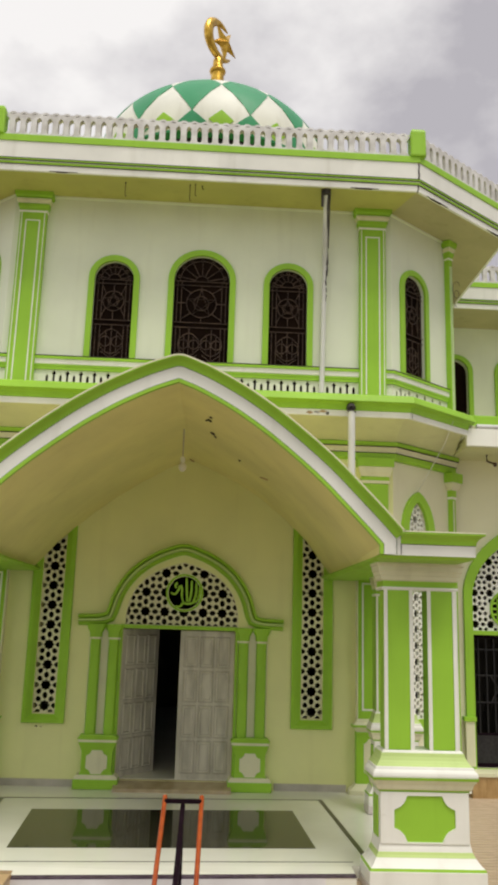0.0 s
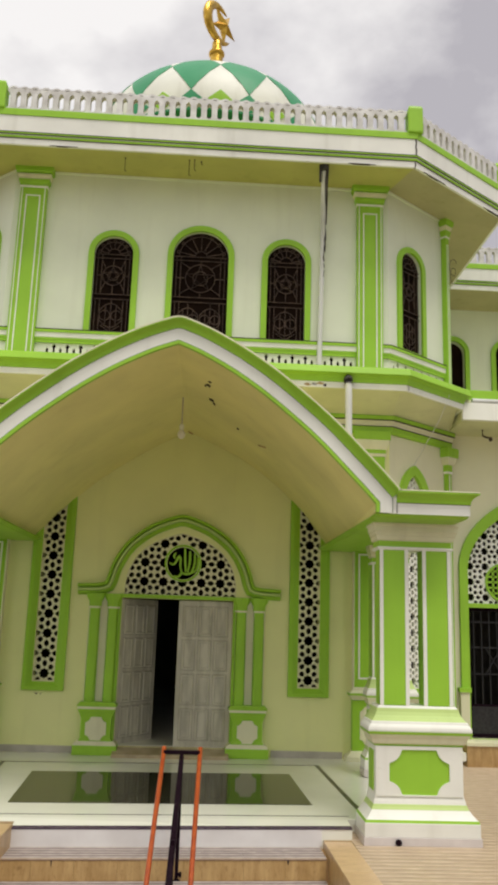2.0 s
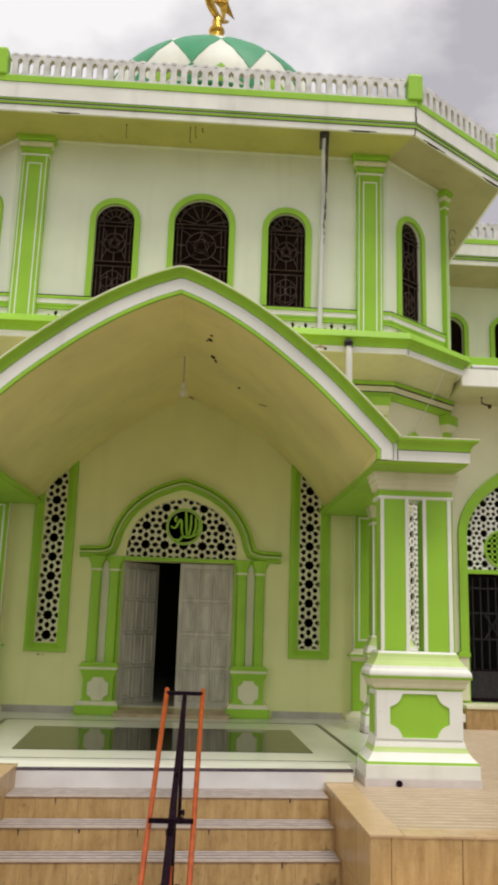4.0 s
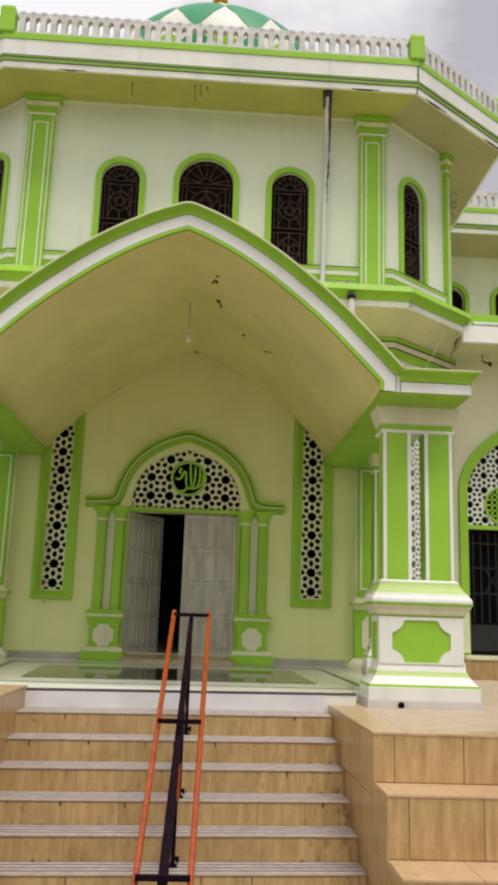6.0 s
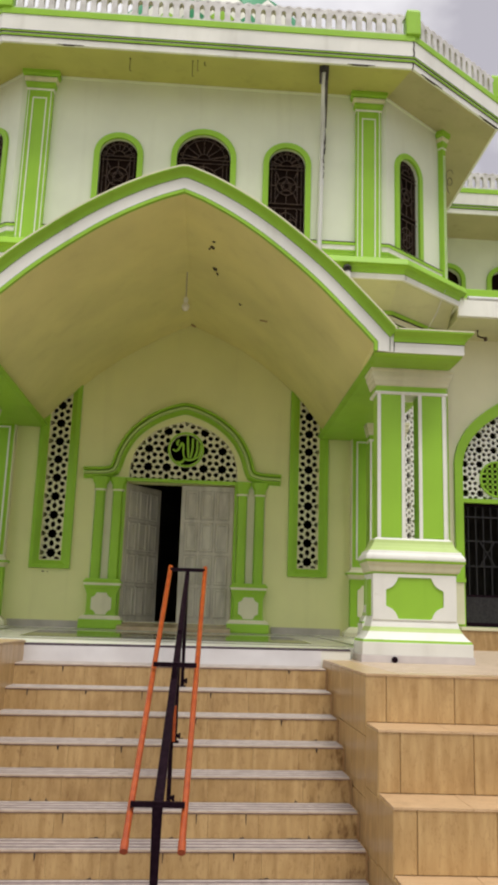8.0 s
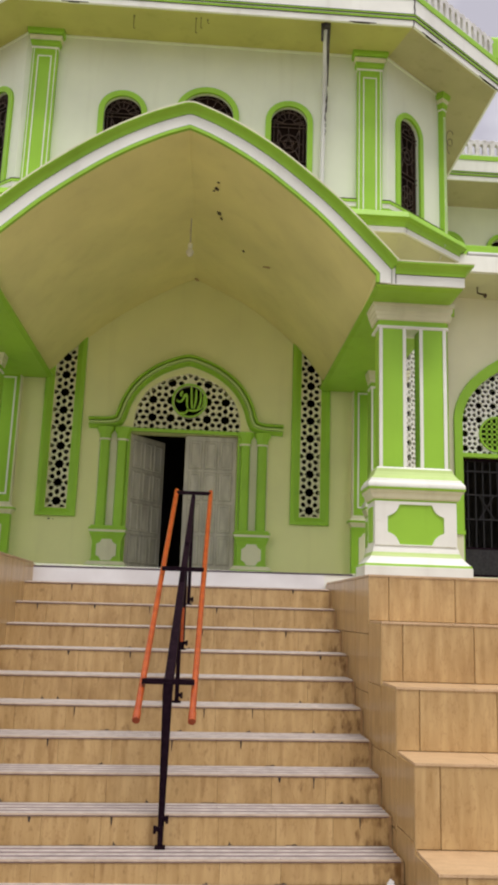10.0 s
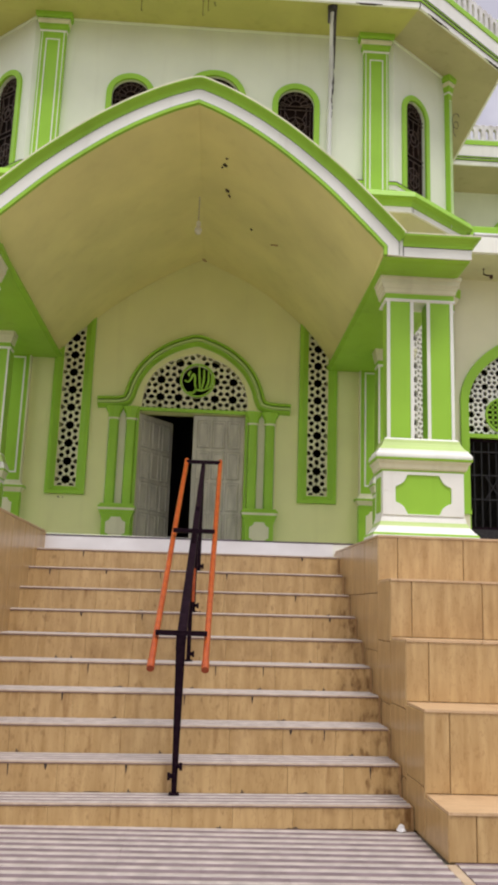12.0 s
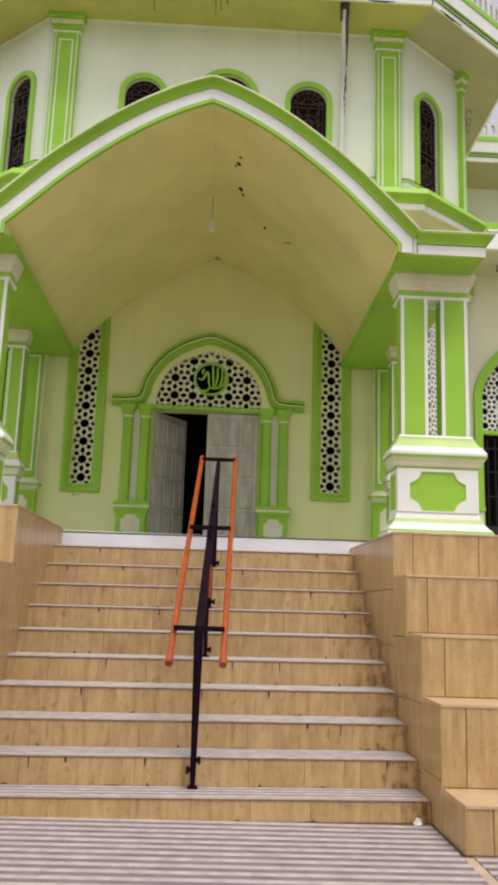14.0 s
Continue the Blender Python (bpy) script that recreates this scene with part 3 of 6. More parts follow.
def side_block(sign, inner_x, top, label):
    """A stepped block; inner_x gives the place of its inner face for each y."""
    x_in = inner_x(-5.2)
    levels = [(LEVELS[0][0], top)] + LEVELS[1:]
    wide = 5.2
    t = tagged(thing("terrace_block", label, "terrace", (x_in, -6.7, Z_GROUND)), kind="structure")
    poly = [(1.2, Z_GROUND - 0.05), (1.2, top - 0.014)]
    for i, (y, z) in enumerate(levels):
        if i:
            poly.append((levels[i - 1][0] + 0.012, z - 0.012))
        poly.append((y + 0.012, z - 0.012))
    poly.append((levels[-1][0] + 0.012, Z_GROUND - 0.05))
    part("core", G().loft([[(inner_x(y) + 0.012 * sign, y, z) for y, z in poly], [(x_in + wide * sign, y, z) for y, z in poly]]), GROUT, t)
    splay = math.atan2(inner_x(-6.42) - inner_x(-5.42), 1.0)
    below = [z for _, z in levels[1:]] + [Z_GROUND]
    turn = Matrix.Rotation(radians(-90 if sign > 0 else 90) + splay, 4, "Z")
    shapes = {}

    def tile(w, h):
        key = (round(w, 3), round(h, 3))
        if key not in shapes:
            shapes[key] = tile_mesh("face_tile", w - 0.004, h - 0.004, 0.014, WOOD)
        return shapes[key]

    for i, (y, z) in enumerate(levels):
        # fronts
        h, x, k = z - below[i] - 0.004, 0.0, 0
        x_in = inner_x(y)
        while x < wide - 0.3:
            w = 0.145 if k == 0 else 0.48
            px = x_in + x if sign > 0 else x_in - x - w
            piece("face_tile", tile(w, h), t, Matrix.Translation((px + 0.002, y, below[i] + 0.002)))
            x, k = x + w, k + 1
        # treads of the blocks: a smooth edge tile
        if i:
            back = levels[i - 1][0]
            me = mesh_of("edge_tile", G().box(0, 0.476, 0, back - y + 0.006, -0.014, 0), WOOD_FLAT)
            for k in range(9):
                px = x_in + k * 0.48 if sign > 0 else x_in - (k + 1) * 0.48
                piece("edge_tile", me, t, Matrix.Translation((px + 0.002, y - 0.006, z)))
        # inner cheeks
        start = levels[i - 1][0] if i else -3.40
        n = max(1, round((start - y) / 0.45))
        w, zt = (start - y) / n, z - 0.014
        for c in range(n):
            z_hi = zt
            for h in ((0.40, 0.40, 0.40, 0.40, 0.4) if sign > 0 else (1.1, 1.1)):
                z_lo = max(Z_GROUND, z_hi - h)
                if z_hi - z_lo > 0.03:
                    ya = start - c * w
                    m = Matrix.Translation((inner_x(ya), ya - 0.002, z_lo + 0.002)) @ turn if sign > 0 else Matrix.Translation((inner_x(ya - w), ya - w + 0.002, z_lo + 0.002)) @ turn
                    piece("cheek_tile", tile(w, z_hi - z_lo), t, m)
                z_hi = z_lo
    # curb of smooth edge tiles round the top
    n = 4
    for c in range(n):
        w = (-3.44 - LEVELS[0][0]) / n
        ya = LEVELS[0][0] - 0.006 + c * w
        px = inner_x(ya) if sign > 0 else inner_x(ya) - 0.24
        g = G().box(0, 0.24, 0, w - 0.004, -0.014, 0)
        piece("curb_tile", mesh_of("curb_tile", g, WOOD_FLAT), t, Matrix.Translation((px, ya, top)) @ Matrix.Rotation(splay, 4, "Z"))
    x_in = inner_x(LEVELS[0][0])
    g = G().box(0, 0.476, 0, 0.2, -0.014, 0)
    me = mesh_of("curb_tile", g, WOOD_FLAT)
    for c in range(9):
        px = x_in + 0.242 + c * 0.48 if sign > 0 else x_in - 0.242 - (c + 1) * 0.48
        piece("curb_tile", me, t, Matrix.Translation((px, LEVELS[0][0] - 0.006, top)))
    return t


side_block(1, lambda y: 1.425 + 0.018 * (-3.42 - y), -0.145, "stepped terrace block faced with wood-look tiles")
side_block(-1, lambda y: X0, -0.05, "stepped terrace block level with the porch floor")

# ribbed tan tiles on the terrace beside the porch
terrace = tagged(thing("terrace_paving", "tan ribbed terrace tiles beside the porch column", "paving", (3.5, -3, -0.14)), kind="structure")
terrace_me = ribbed_mesh("terrace_tile", 0.399, 0.399, 4, TERRACE, TERRACE_RIB, 0.05)
for i in range(10):
    for j in range(15):
        piece("paving_tile", terrace_me, terrace, Matrix.Translation((1.68 + i * 0.4, -5.0 + j * 0.4, -0.156)))

# ---- porch floor ----
plan = [(-1.69, lip_y(-1.69) + 0.25), (1.69, lip_y(1.69) + 0.25), (1.69, -3.06), (2.70, -3.06), (2.70, -2.4), (2.98, -2.4), (2.98, 0.25), (-2.98, 0.25), (-2.98, -2.4), (-2.70, -2.4), (-2.70, -3.06), (-1.69, -3.06)]
floor = setting("floor", G().prism(plan, -0.3, 0.0), TILE_WHITE, "glossy white tiled porch floor", "floor", FLOOR_TILT)
FLOOR_TURN = FLOOR_TILT @ pose(-0.047, -1.87, 0, 0, 0, 2.7)
part("inlay", G().box(-1.452, 1.452, -0.743, 0.743, -0.01, 0.004), GRANITE, floor, "dark polished granite inlay", FLOOR_TURN)
line = G().box(-1.90, 1.90, 1.293, 1.315, -0.01, 0.003).box(1.85, 1.90, -1.02, 1.291, -0.01, 0.003).box(-1.90, -1.85, -1.02, 1.291, -0.01, 0.003)
line.box(-1.70, 1.72, -1.178, -1.166, -0.01, 0.003)
part("border_line", line, LINE_DARK, floor, "thin dark border line", FLOOR_TURN)
# the front of the floor dips to a dark-edged lip
part("front_lip", G().loft([[(x, lip_y(x) + 0.25, (lip_y(x) + 0.25) * 0.01466), (x, lip_y(x), lip_z(x)), (x, lip_y(x), -0.3), (x, lip_y(x) + 0.25, -0.3)] for x in (-1.69, 1.69)]), TILE_WHITE, floor, "white front edge")
part("edge_trim", G().loft([[(x, lip_y(x) + 0.055, lip_z(x) + 0.012), (x, lip_y(x) - 0.006, lip_z(x) + 0.004), (x, lip_y(x) - 0.006, lip_z(x) - 0.006), (x, lip_y(x) + 0.055, lip_z(x) - 0.004)] for x in (-1.69, 1.69)]), EDGE_DARK, floor, "dark purple edge strip")

# ---- walls ----
door_hole = [(-0.765, 0.09), (0.70, 0.09), (0.70, 1.945), (-0.765, 1.945)]
tymp = pointed_arch(-0.745, 0.735, 1.995, 2.05, 2.82, 12, 0.80, 0.0)
strip_r = [(1.572, 0.86), (1.85, 0.86), (1.85, 3.1), (1.572, 3.4)]
strip_l = [(-1.85, 0.86), (-1.572, 0.86), (-1.572, 3.4), (-1.85, 3.1)]
wall_front = setting("wall_front", G().holed([(LEFT[0], -0.3), (RIGHT[0], -0.3), (RIGHT[0], 4.62), (LEFT[0], 4.62)], [door_hole, tymp, strip_r, strip_l], 0, 0.22), PORCH_WALL, "pale cream-green plastered porch wall", "wall")
low_arch = pointed_arch(0.29, 0.74, 0.87, 3.36, 3.79, 7, 0.75)
low_hole = [(0.0, -0.3), (SIDE, -0.3), (SIDE, 4.62), (0.0, 4.62)]
mirror = lambda pts: [(SIDE - x, z) for x, z in pts][::-1]
setting("wall_right_low", G().holed(low_hole, [low_arch], 0, 0.2), LOW_WALL, "slanted pale lower wall beside the porch", "wall", M_RIGHT)
setting("wall_left_low", G().holed(low_hole, [mirror(low_arch)], 0, 0.2), LOW_WALL, "slanted pale lower wall beside the porch", "wall", M_LEFT)

# upper walls, with their windows and the pierced frieze
UP_WINDOWS = [(-1.547, -0.825, 5.60, 7.145), (-0.42, 0.546, 5.60, 7.29), (0.945, 1.662, 5.60, 7.15)]


def window_hole(x0, x1, zb, zt):
    return round_arch(x0 + 0.085, x1 - 0.085, zb + 0.01, zt - 0.085)


def frieze_holes(x0, x1):
    out, n = [], int((x1 - x0 - 0.06) / 0.092)
    for i in range(n):
        x = x0 + 0.03 + (i + 0.5) * (x1 - x0 - 0.06) / n
        if i % 2:
            out.append([(x - 0.016, 5.235), (x + 0.016, 5.235), (x + 0.016, 5.34), (x + 0.034, 5.35), (x, 5.405), (x - 0.034, 5.35), (x - 0.016, 5.34)])
        else:
            out.append([(x - 0.019, 5.23), (x + 0.019, 5.23), (x + 0.019, 5.315), (x, 5.345), (x - 0.019, 5.315)])
    return out


front_frieze = frieze_holes(-2.10, 2.33)
side_frieze = frieze_holes(0.03, SIDE - 0.10)
setting("wall_upper_front", G().holed([(LEFT[0], 4.62), (RIGHT[0], 4.62), (RIGHT[0], 8.1), (LEFT[0], 8.1)], [window_hole(*w) for w in UP_WINDOWS] + front_frieze, 0, 0.22), WALL, "pale green-white upper wall with a pierced frieze", "wall")
side_window = (0.19, 0.86, 5.62, 7.28)
left_window = (SIDE - 0.86, SIDE - 0.19, 5.62, 7.28)
side_up = [(0.0, 4.62), (SIDE, 4.62), (SIDE, 8.1), (0.0, 8.1)]
setting("wall_upper_right", G().holed(side_up, [window_hole(*side_window)] + side_frieze, 0, 0.2), WALL, "slanted pale upper wall", "wall", M_RIGHT)
setting("wall_upper_left", G().holed(side_up, [window_hole(*left_window)] + side_frieze, 0, 0.2), WALL, "slanted pale upper wall", "wall", M_LEFT)
# Added near-black sheets give the frieze holes their shade.
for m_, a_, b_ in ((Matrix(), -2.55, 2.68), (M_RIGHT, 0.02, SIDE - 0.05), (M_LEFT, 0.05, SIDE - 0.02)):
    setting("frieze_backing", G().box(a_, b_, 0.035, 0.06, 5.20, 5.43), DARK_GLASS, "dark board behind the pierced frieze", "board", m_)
setting("wall_return_right", G().box(3.70, 3.90, 0.9, 9.0, -0.3, 8.1), WALL, "pale return wall of the bay", "wall")
setting("wall_return_left", G().box(-3.78, -3.58, 0.9, 9.0, -0.3, 8.1), WALL, "pale return wall of the bay", "wall")
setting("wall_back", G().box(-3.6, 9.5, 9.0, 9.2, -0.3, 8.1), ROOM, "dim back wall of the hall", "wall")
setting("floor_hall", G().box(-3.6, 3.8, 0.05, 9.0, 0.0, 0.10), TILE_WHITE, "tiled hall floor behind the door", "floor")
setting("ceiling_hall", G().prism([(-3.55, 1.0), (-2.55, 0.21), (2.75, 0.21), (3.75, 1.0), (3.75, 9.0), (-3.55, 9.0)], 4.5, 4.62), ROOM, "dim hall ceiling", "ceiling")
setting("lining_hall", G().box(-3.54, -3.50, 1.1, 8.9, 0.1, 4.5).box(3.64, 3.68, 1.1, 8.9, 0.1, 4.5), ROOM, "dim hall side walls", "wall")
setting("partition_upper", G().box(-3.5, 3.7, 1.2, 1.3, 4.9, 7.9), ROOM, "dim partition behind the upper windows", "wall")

# ---- floor slab between the storeys, cornices, eaves ----
def inset(path, d):
    g = G().sweep(path, [(d, 0), (d, 1)])
    return [(p[0], p[1]) for p in g.v[: 2 * len(path) : 2]]


slab_plan = inset(SLAB, -0.02)
setting("slab", G().prism(slab_plan, 4.70, 4.90), SLAB_SOFFIT, "overhanging slab between the storeys with an ochre soffit", "slab")
cove = G().loft([[(sx * 0.98, sy + 0.03, 4.699), (wx, wy - 0.11, 4.541), (wx, wy + 0.05, 4.541), (wx, wy + 0.05, 4.699)] for (sx, sy), (wx, wy) in zip(SLAB[1:5], WALLS[1:5])])
setting("slab_cove", cove, SLAB_SOFFIT, "sloping ochre-cream cove under the slab", "slab")
slab_edge = tagged(thing("slab_cornice", "white slab edge with a lime-green crown moulding", "cornice", (0, -0.86, 4.6)), kind="structure")
part("fascia", G().sweep(SLAB, [(-0.03, 4.69), (0.012, 4.69), (0.012, 4.77), (-0.03, 4.77)]), WHITE, slab_edge, "white fascia", bevel=0.004)
part("crown", G().sweep(SLAB, [(-0.03, 4.77), (0.022, 4.77), (0.028, 4.80), (0.04, 4.835), (0.07, 4.858), (0.112, 4.866), (0.117, 4.875), (0.088, 4.96), (0.07, 4.972), (-0.10, 4.985), (-0.10, 4.9), (-0.03, 4.89)]), GREEN, slab_edge, "green crown moulding")
low_corn = tagged(thing("wall_cornice", "green and cream banded cornice under the slab", "cornice", (0, 0, 4.4)), kind="structure")
inner = WALLS[1:5]
part("upper_band", G().sweep(inner, [(-0.01, 4.475), (0.125, 4.485), (0.13, 4.54), (-0.01, 4.54)]), GREEN, low_corn, "green band")
part("middle_band", G().sweep(inner, [(-0.01, 4.40), (0.075, 4.40), (0.08, 4.43), (0.105, 4.475), (-0.01, 4.475)]), CREAM, low_corn, "cream band")
# Shadows under the cornice bands, drawn as strips of dark colour.
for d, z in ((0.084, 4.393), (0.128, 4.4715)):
    part("weathered_edge", G().sweep(inner, [(-0.01, z), (d, z), (d, z + 0.006), (-0.01, z + 0.006)]), STAIN_AND_SHADE, low_corn, "dark weathered joint")
part("lower_band", G().sweep(inner, [(-0.01, 4.30), (0.04, 4.30), (0.065, 4.325), (0.068, 4.395), (-0.01, 4.395)]), GREEN, low_corn, "green band")

sill_band = tagged(thing("sill_moulding", "white ledge with green lines under the upper windows", "moulding", (0, 0, 5.5)), kind="structure")
part("ledge", G().sweep(inner, [(0.002, 5.46), (0.03, 5.46), (0.034, 5.475), (0.045, 5.485), (0.05, 5.545), (0.05, 5.555), (0.002, 5.56)]), WHITE, sill_band, bevel=0.003)
part("top_line", G().sweep(inner, [(0.003, 5.55), (0.066, 5.55), (0.068, 5.587), (0.003, 5.598)]), GREEN, sill_band, "green line")
part("middle_line", G().sweep(inner, [(0.003, 5.45), (0.040, 5.45), (0.043, 5.474), (0.003, 5.474)]), GREEN, sill_band, "thin green line")
part("weathered_edge", G().sweep(inner, [(0.03, 5.592), (0.071, 5.588), (0.071, 5.599), (0.03, 5.603)]), STAIN_AND_SHADE, sill_band, "dark weathered top edge")
part("bottom_line", G().sweep(inner, [(0.003, 5.405), (0.030, 5.405), (0.034, 5.449), (0.003, 5.449)]), GREEN, sill_band, "green line")

part("wall_head_bead", G().sweep(inner, [(0.002, 7.995), (0.022, 8.0), (0.024, 8.031), (0.002, 8.031)]), WALL, sill_band, "pale bead at the wall head")
roof_plan = [(-4.48, 9.2)] + inset(EAVES, -0.03)[1:-1] + [(4.69, 9.2)]
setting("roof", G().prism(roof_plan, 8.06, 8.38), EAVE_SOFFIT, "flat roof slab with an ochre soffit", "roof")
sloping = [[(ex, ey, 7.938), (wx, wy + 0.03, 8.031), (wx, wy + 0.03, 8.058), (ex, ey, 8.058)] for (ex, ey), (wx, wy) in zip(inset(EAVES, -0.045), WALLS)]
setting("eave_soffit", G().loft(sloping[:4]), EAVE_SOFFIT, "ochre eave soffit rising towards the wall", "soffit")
setting("eave_soffit_return", G().loft(sloping[3:]), SHADED_SOFFIT, "weathered grey-brown soffit of the eave's return", "soffit")
eave = tagged(thing("eave_cornice", "white eave fascia with green bands", "cornice", (0, -0.86, 8.0)), kind="structure")
EAVE_RUN = EAVES + [(9.5, 3.2)]
part("lower_lip", G().sweep(EAVE_RUN, [(-0.05, 7.93), (-0.012, 7.93), (-0.004, 8.02), (-0.05, 8.035)]), WHITE, eave, "white lower lip", bevel=0.004)
part("green_line", G().sweep(EAVE_RUN, [(-0.05, 8.02), (0.004, 8.02), (0.012, 8.053), (-0.05, 8.053)]), GREEN, eave, "thin green line")
part("white_line", G().sweep(EAVE_RUN, [(-0.05, 8.053), (0.004, 8.053), (0.010, 8.073), (-0.05, 8.073)]), WHITE, eave)
part("second_green_line", G().sweep(EAVE_RUN, [(-0.05, 8.073), (0.020, 8.073), (0.026, 8.10), (-0.05, 8.10)]), GREEN, eave, "thin green line")
part("fascia", G().sweep(EAVE_RUN, [(-0.05, 8.10), (0.020, 8.10), (0.030, 8.34), (-0.05, 8.34)]), WHITE, eave, "white fascia")
# Dark strips paint the shadow grooves between the eave lines.
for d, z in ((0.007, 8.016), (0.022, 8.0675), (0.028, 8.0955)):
    part("weathered_edge", G().sweep(EAVE_RUN, [(-0.05, z), (d, z), (d, z + 0.0065), (-0.05, z + 0.0065)]), STAIN_AND_SHADE, eave, "dark weathered edge")
part("top_band", G().sweep(EAVE_RUN, [(-0.10, 8.34), (0.045, 8.34), (0.045, 8.437), (-0.12, 8.452), (-0.12, 8.38)]), GREEN, eave, "green top band", bevel=0.006)

# balustrade on the roof edge
unit = 0.1465
bal = G()
w = unit / 2
# one baluster: a post that widens into half arches on both sides, seen along y
gap = w * 0.46
half = [(-w, 0.315), (-w, 0.276), (-w + gap * 0.4, 0.262), (-w + gap * 0.9, 0.243), (-w + gap, 0.228), (-w + gap, 0.066), (-w + gap * 0.7, 0.046), (-w, 0.032), (-w, 0.0)]
shape = half + [(-x, z) for x, z in half[::-1]]
bal.prism(shape, -0.045, 0.045, "y")
# scalloped crest: a loop over each post and a low cap between two posts
loop_out, loop_in = arc(0, 0.305, w * 0.98, 0, 180, 8, 0.066), arc(0, 0.305, w * 0.62, 180, 0, 8, 0.036)
bal.prism(loop_out + loop_in, -0.03, 0.03, "y")
bal.prism(arc(0, 0.31, w * 0.5, 0, 180, 6, 0.02), -0.02, 0.02, "y")
bal.prism(arc(w, 0.31, w * 0.42, 0, 180, 5, 0.048), -0.022, 0.022, "y")
baluster_me = mesh_of("baluster", bal, CONCRETE)


def balustrade(a, b, label):
    d = Vector((b[0] - a[0], b[1] - a[1]))
    t = thing("balustrade", label, "balustrade", (a[0], a[1], 8.44), "roof balustrades")
    n = round(d.length / unit)
    m = facet(*a, *b)
    for i in range(n):
        piece("baluster", baluster_me, t, m @ Matrix.Translation(((i + 0.5) * d.length / n, 0, 8.44)) @ Matrix.Diagonal((d.length / n / unit, 1, 1, 1)))
    return t


rail_path = inset(EAVE_RUN, -0.03)
for i in range(1, 6):
    a, b = rail_path[i], rail_path[i + 1]
    dx, dy = b[0] - a[0], b[1] - a[1]
    ln = math.hypot(dx, dy)
    cut = 0.12
    balustrade((a[0] + dx / ln * cut, a[1] + dy / ln * cut), (b[0] - dx / ln * cut, b[1] - dy / ln * cut), "weathered white concrete balustrade with arched gaps")
for x, y in rail_path[1:6]:
    t = thing("balustrade_post", "lime-green rounded post of the roof balustrade", "post", (x, y, 8.44), "roof posts")
    part("shaft", G().loft([[(x + h * c, y + h * s, z) for c, s in ((-1, -1), (1, -1), (1, 1), (-1, 1))] for z, h in ((8.43, 0.105), (8.80, 0.105), (8.845, 0.09), (8.862, 0.05))]), GREEN, t, bevel=0.02)

# ---- porch: columns, beams, vaulted canopy ----
def notched(hx, z0, z1, r):
    """A panel outline with its four corners cut in by hollows."""
    zc, out = (z0 + z1) / 2, []
    hz = (z1 - z0) / 2
    for sx, sz in ((1, 1), (-1, 1), (-1, -1), (1, -1)):
        # from the flank towards the cap of each corner
        pts = [(hx - r * (f + 0.15 * math.sin(math.pi * f)), hz - r * (1 - f + 0.15 * math.sin(math.pi * f))) for f in (0.04, 0.2, 0.4, 0.6, 0.8, 0.96)]
        pts = [(hx, hz - r * 1.05)] + pts + [(hx - r * 1.05, hz)]
        pts = [(sx * x, zc + sz * z) for x, z in pts]
        out += pts if sx * sz > 0 else pts[::-1]
    return out


def frame_strip(x0, x1, z0, z1, w, y0, y1):
    return G().holed([(x0, z0), (x1, z0), (x1, z1), (x0, z1)], [[(x0 + w, z0 + w), (x1 - w, z0 + w), (x1 - w, z1 - w), (x0 + w, z1 - w)]], y0, y1)


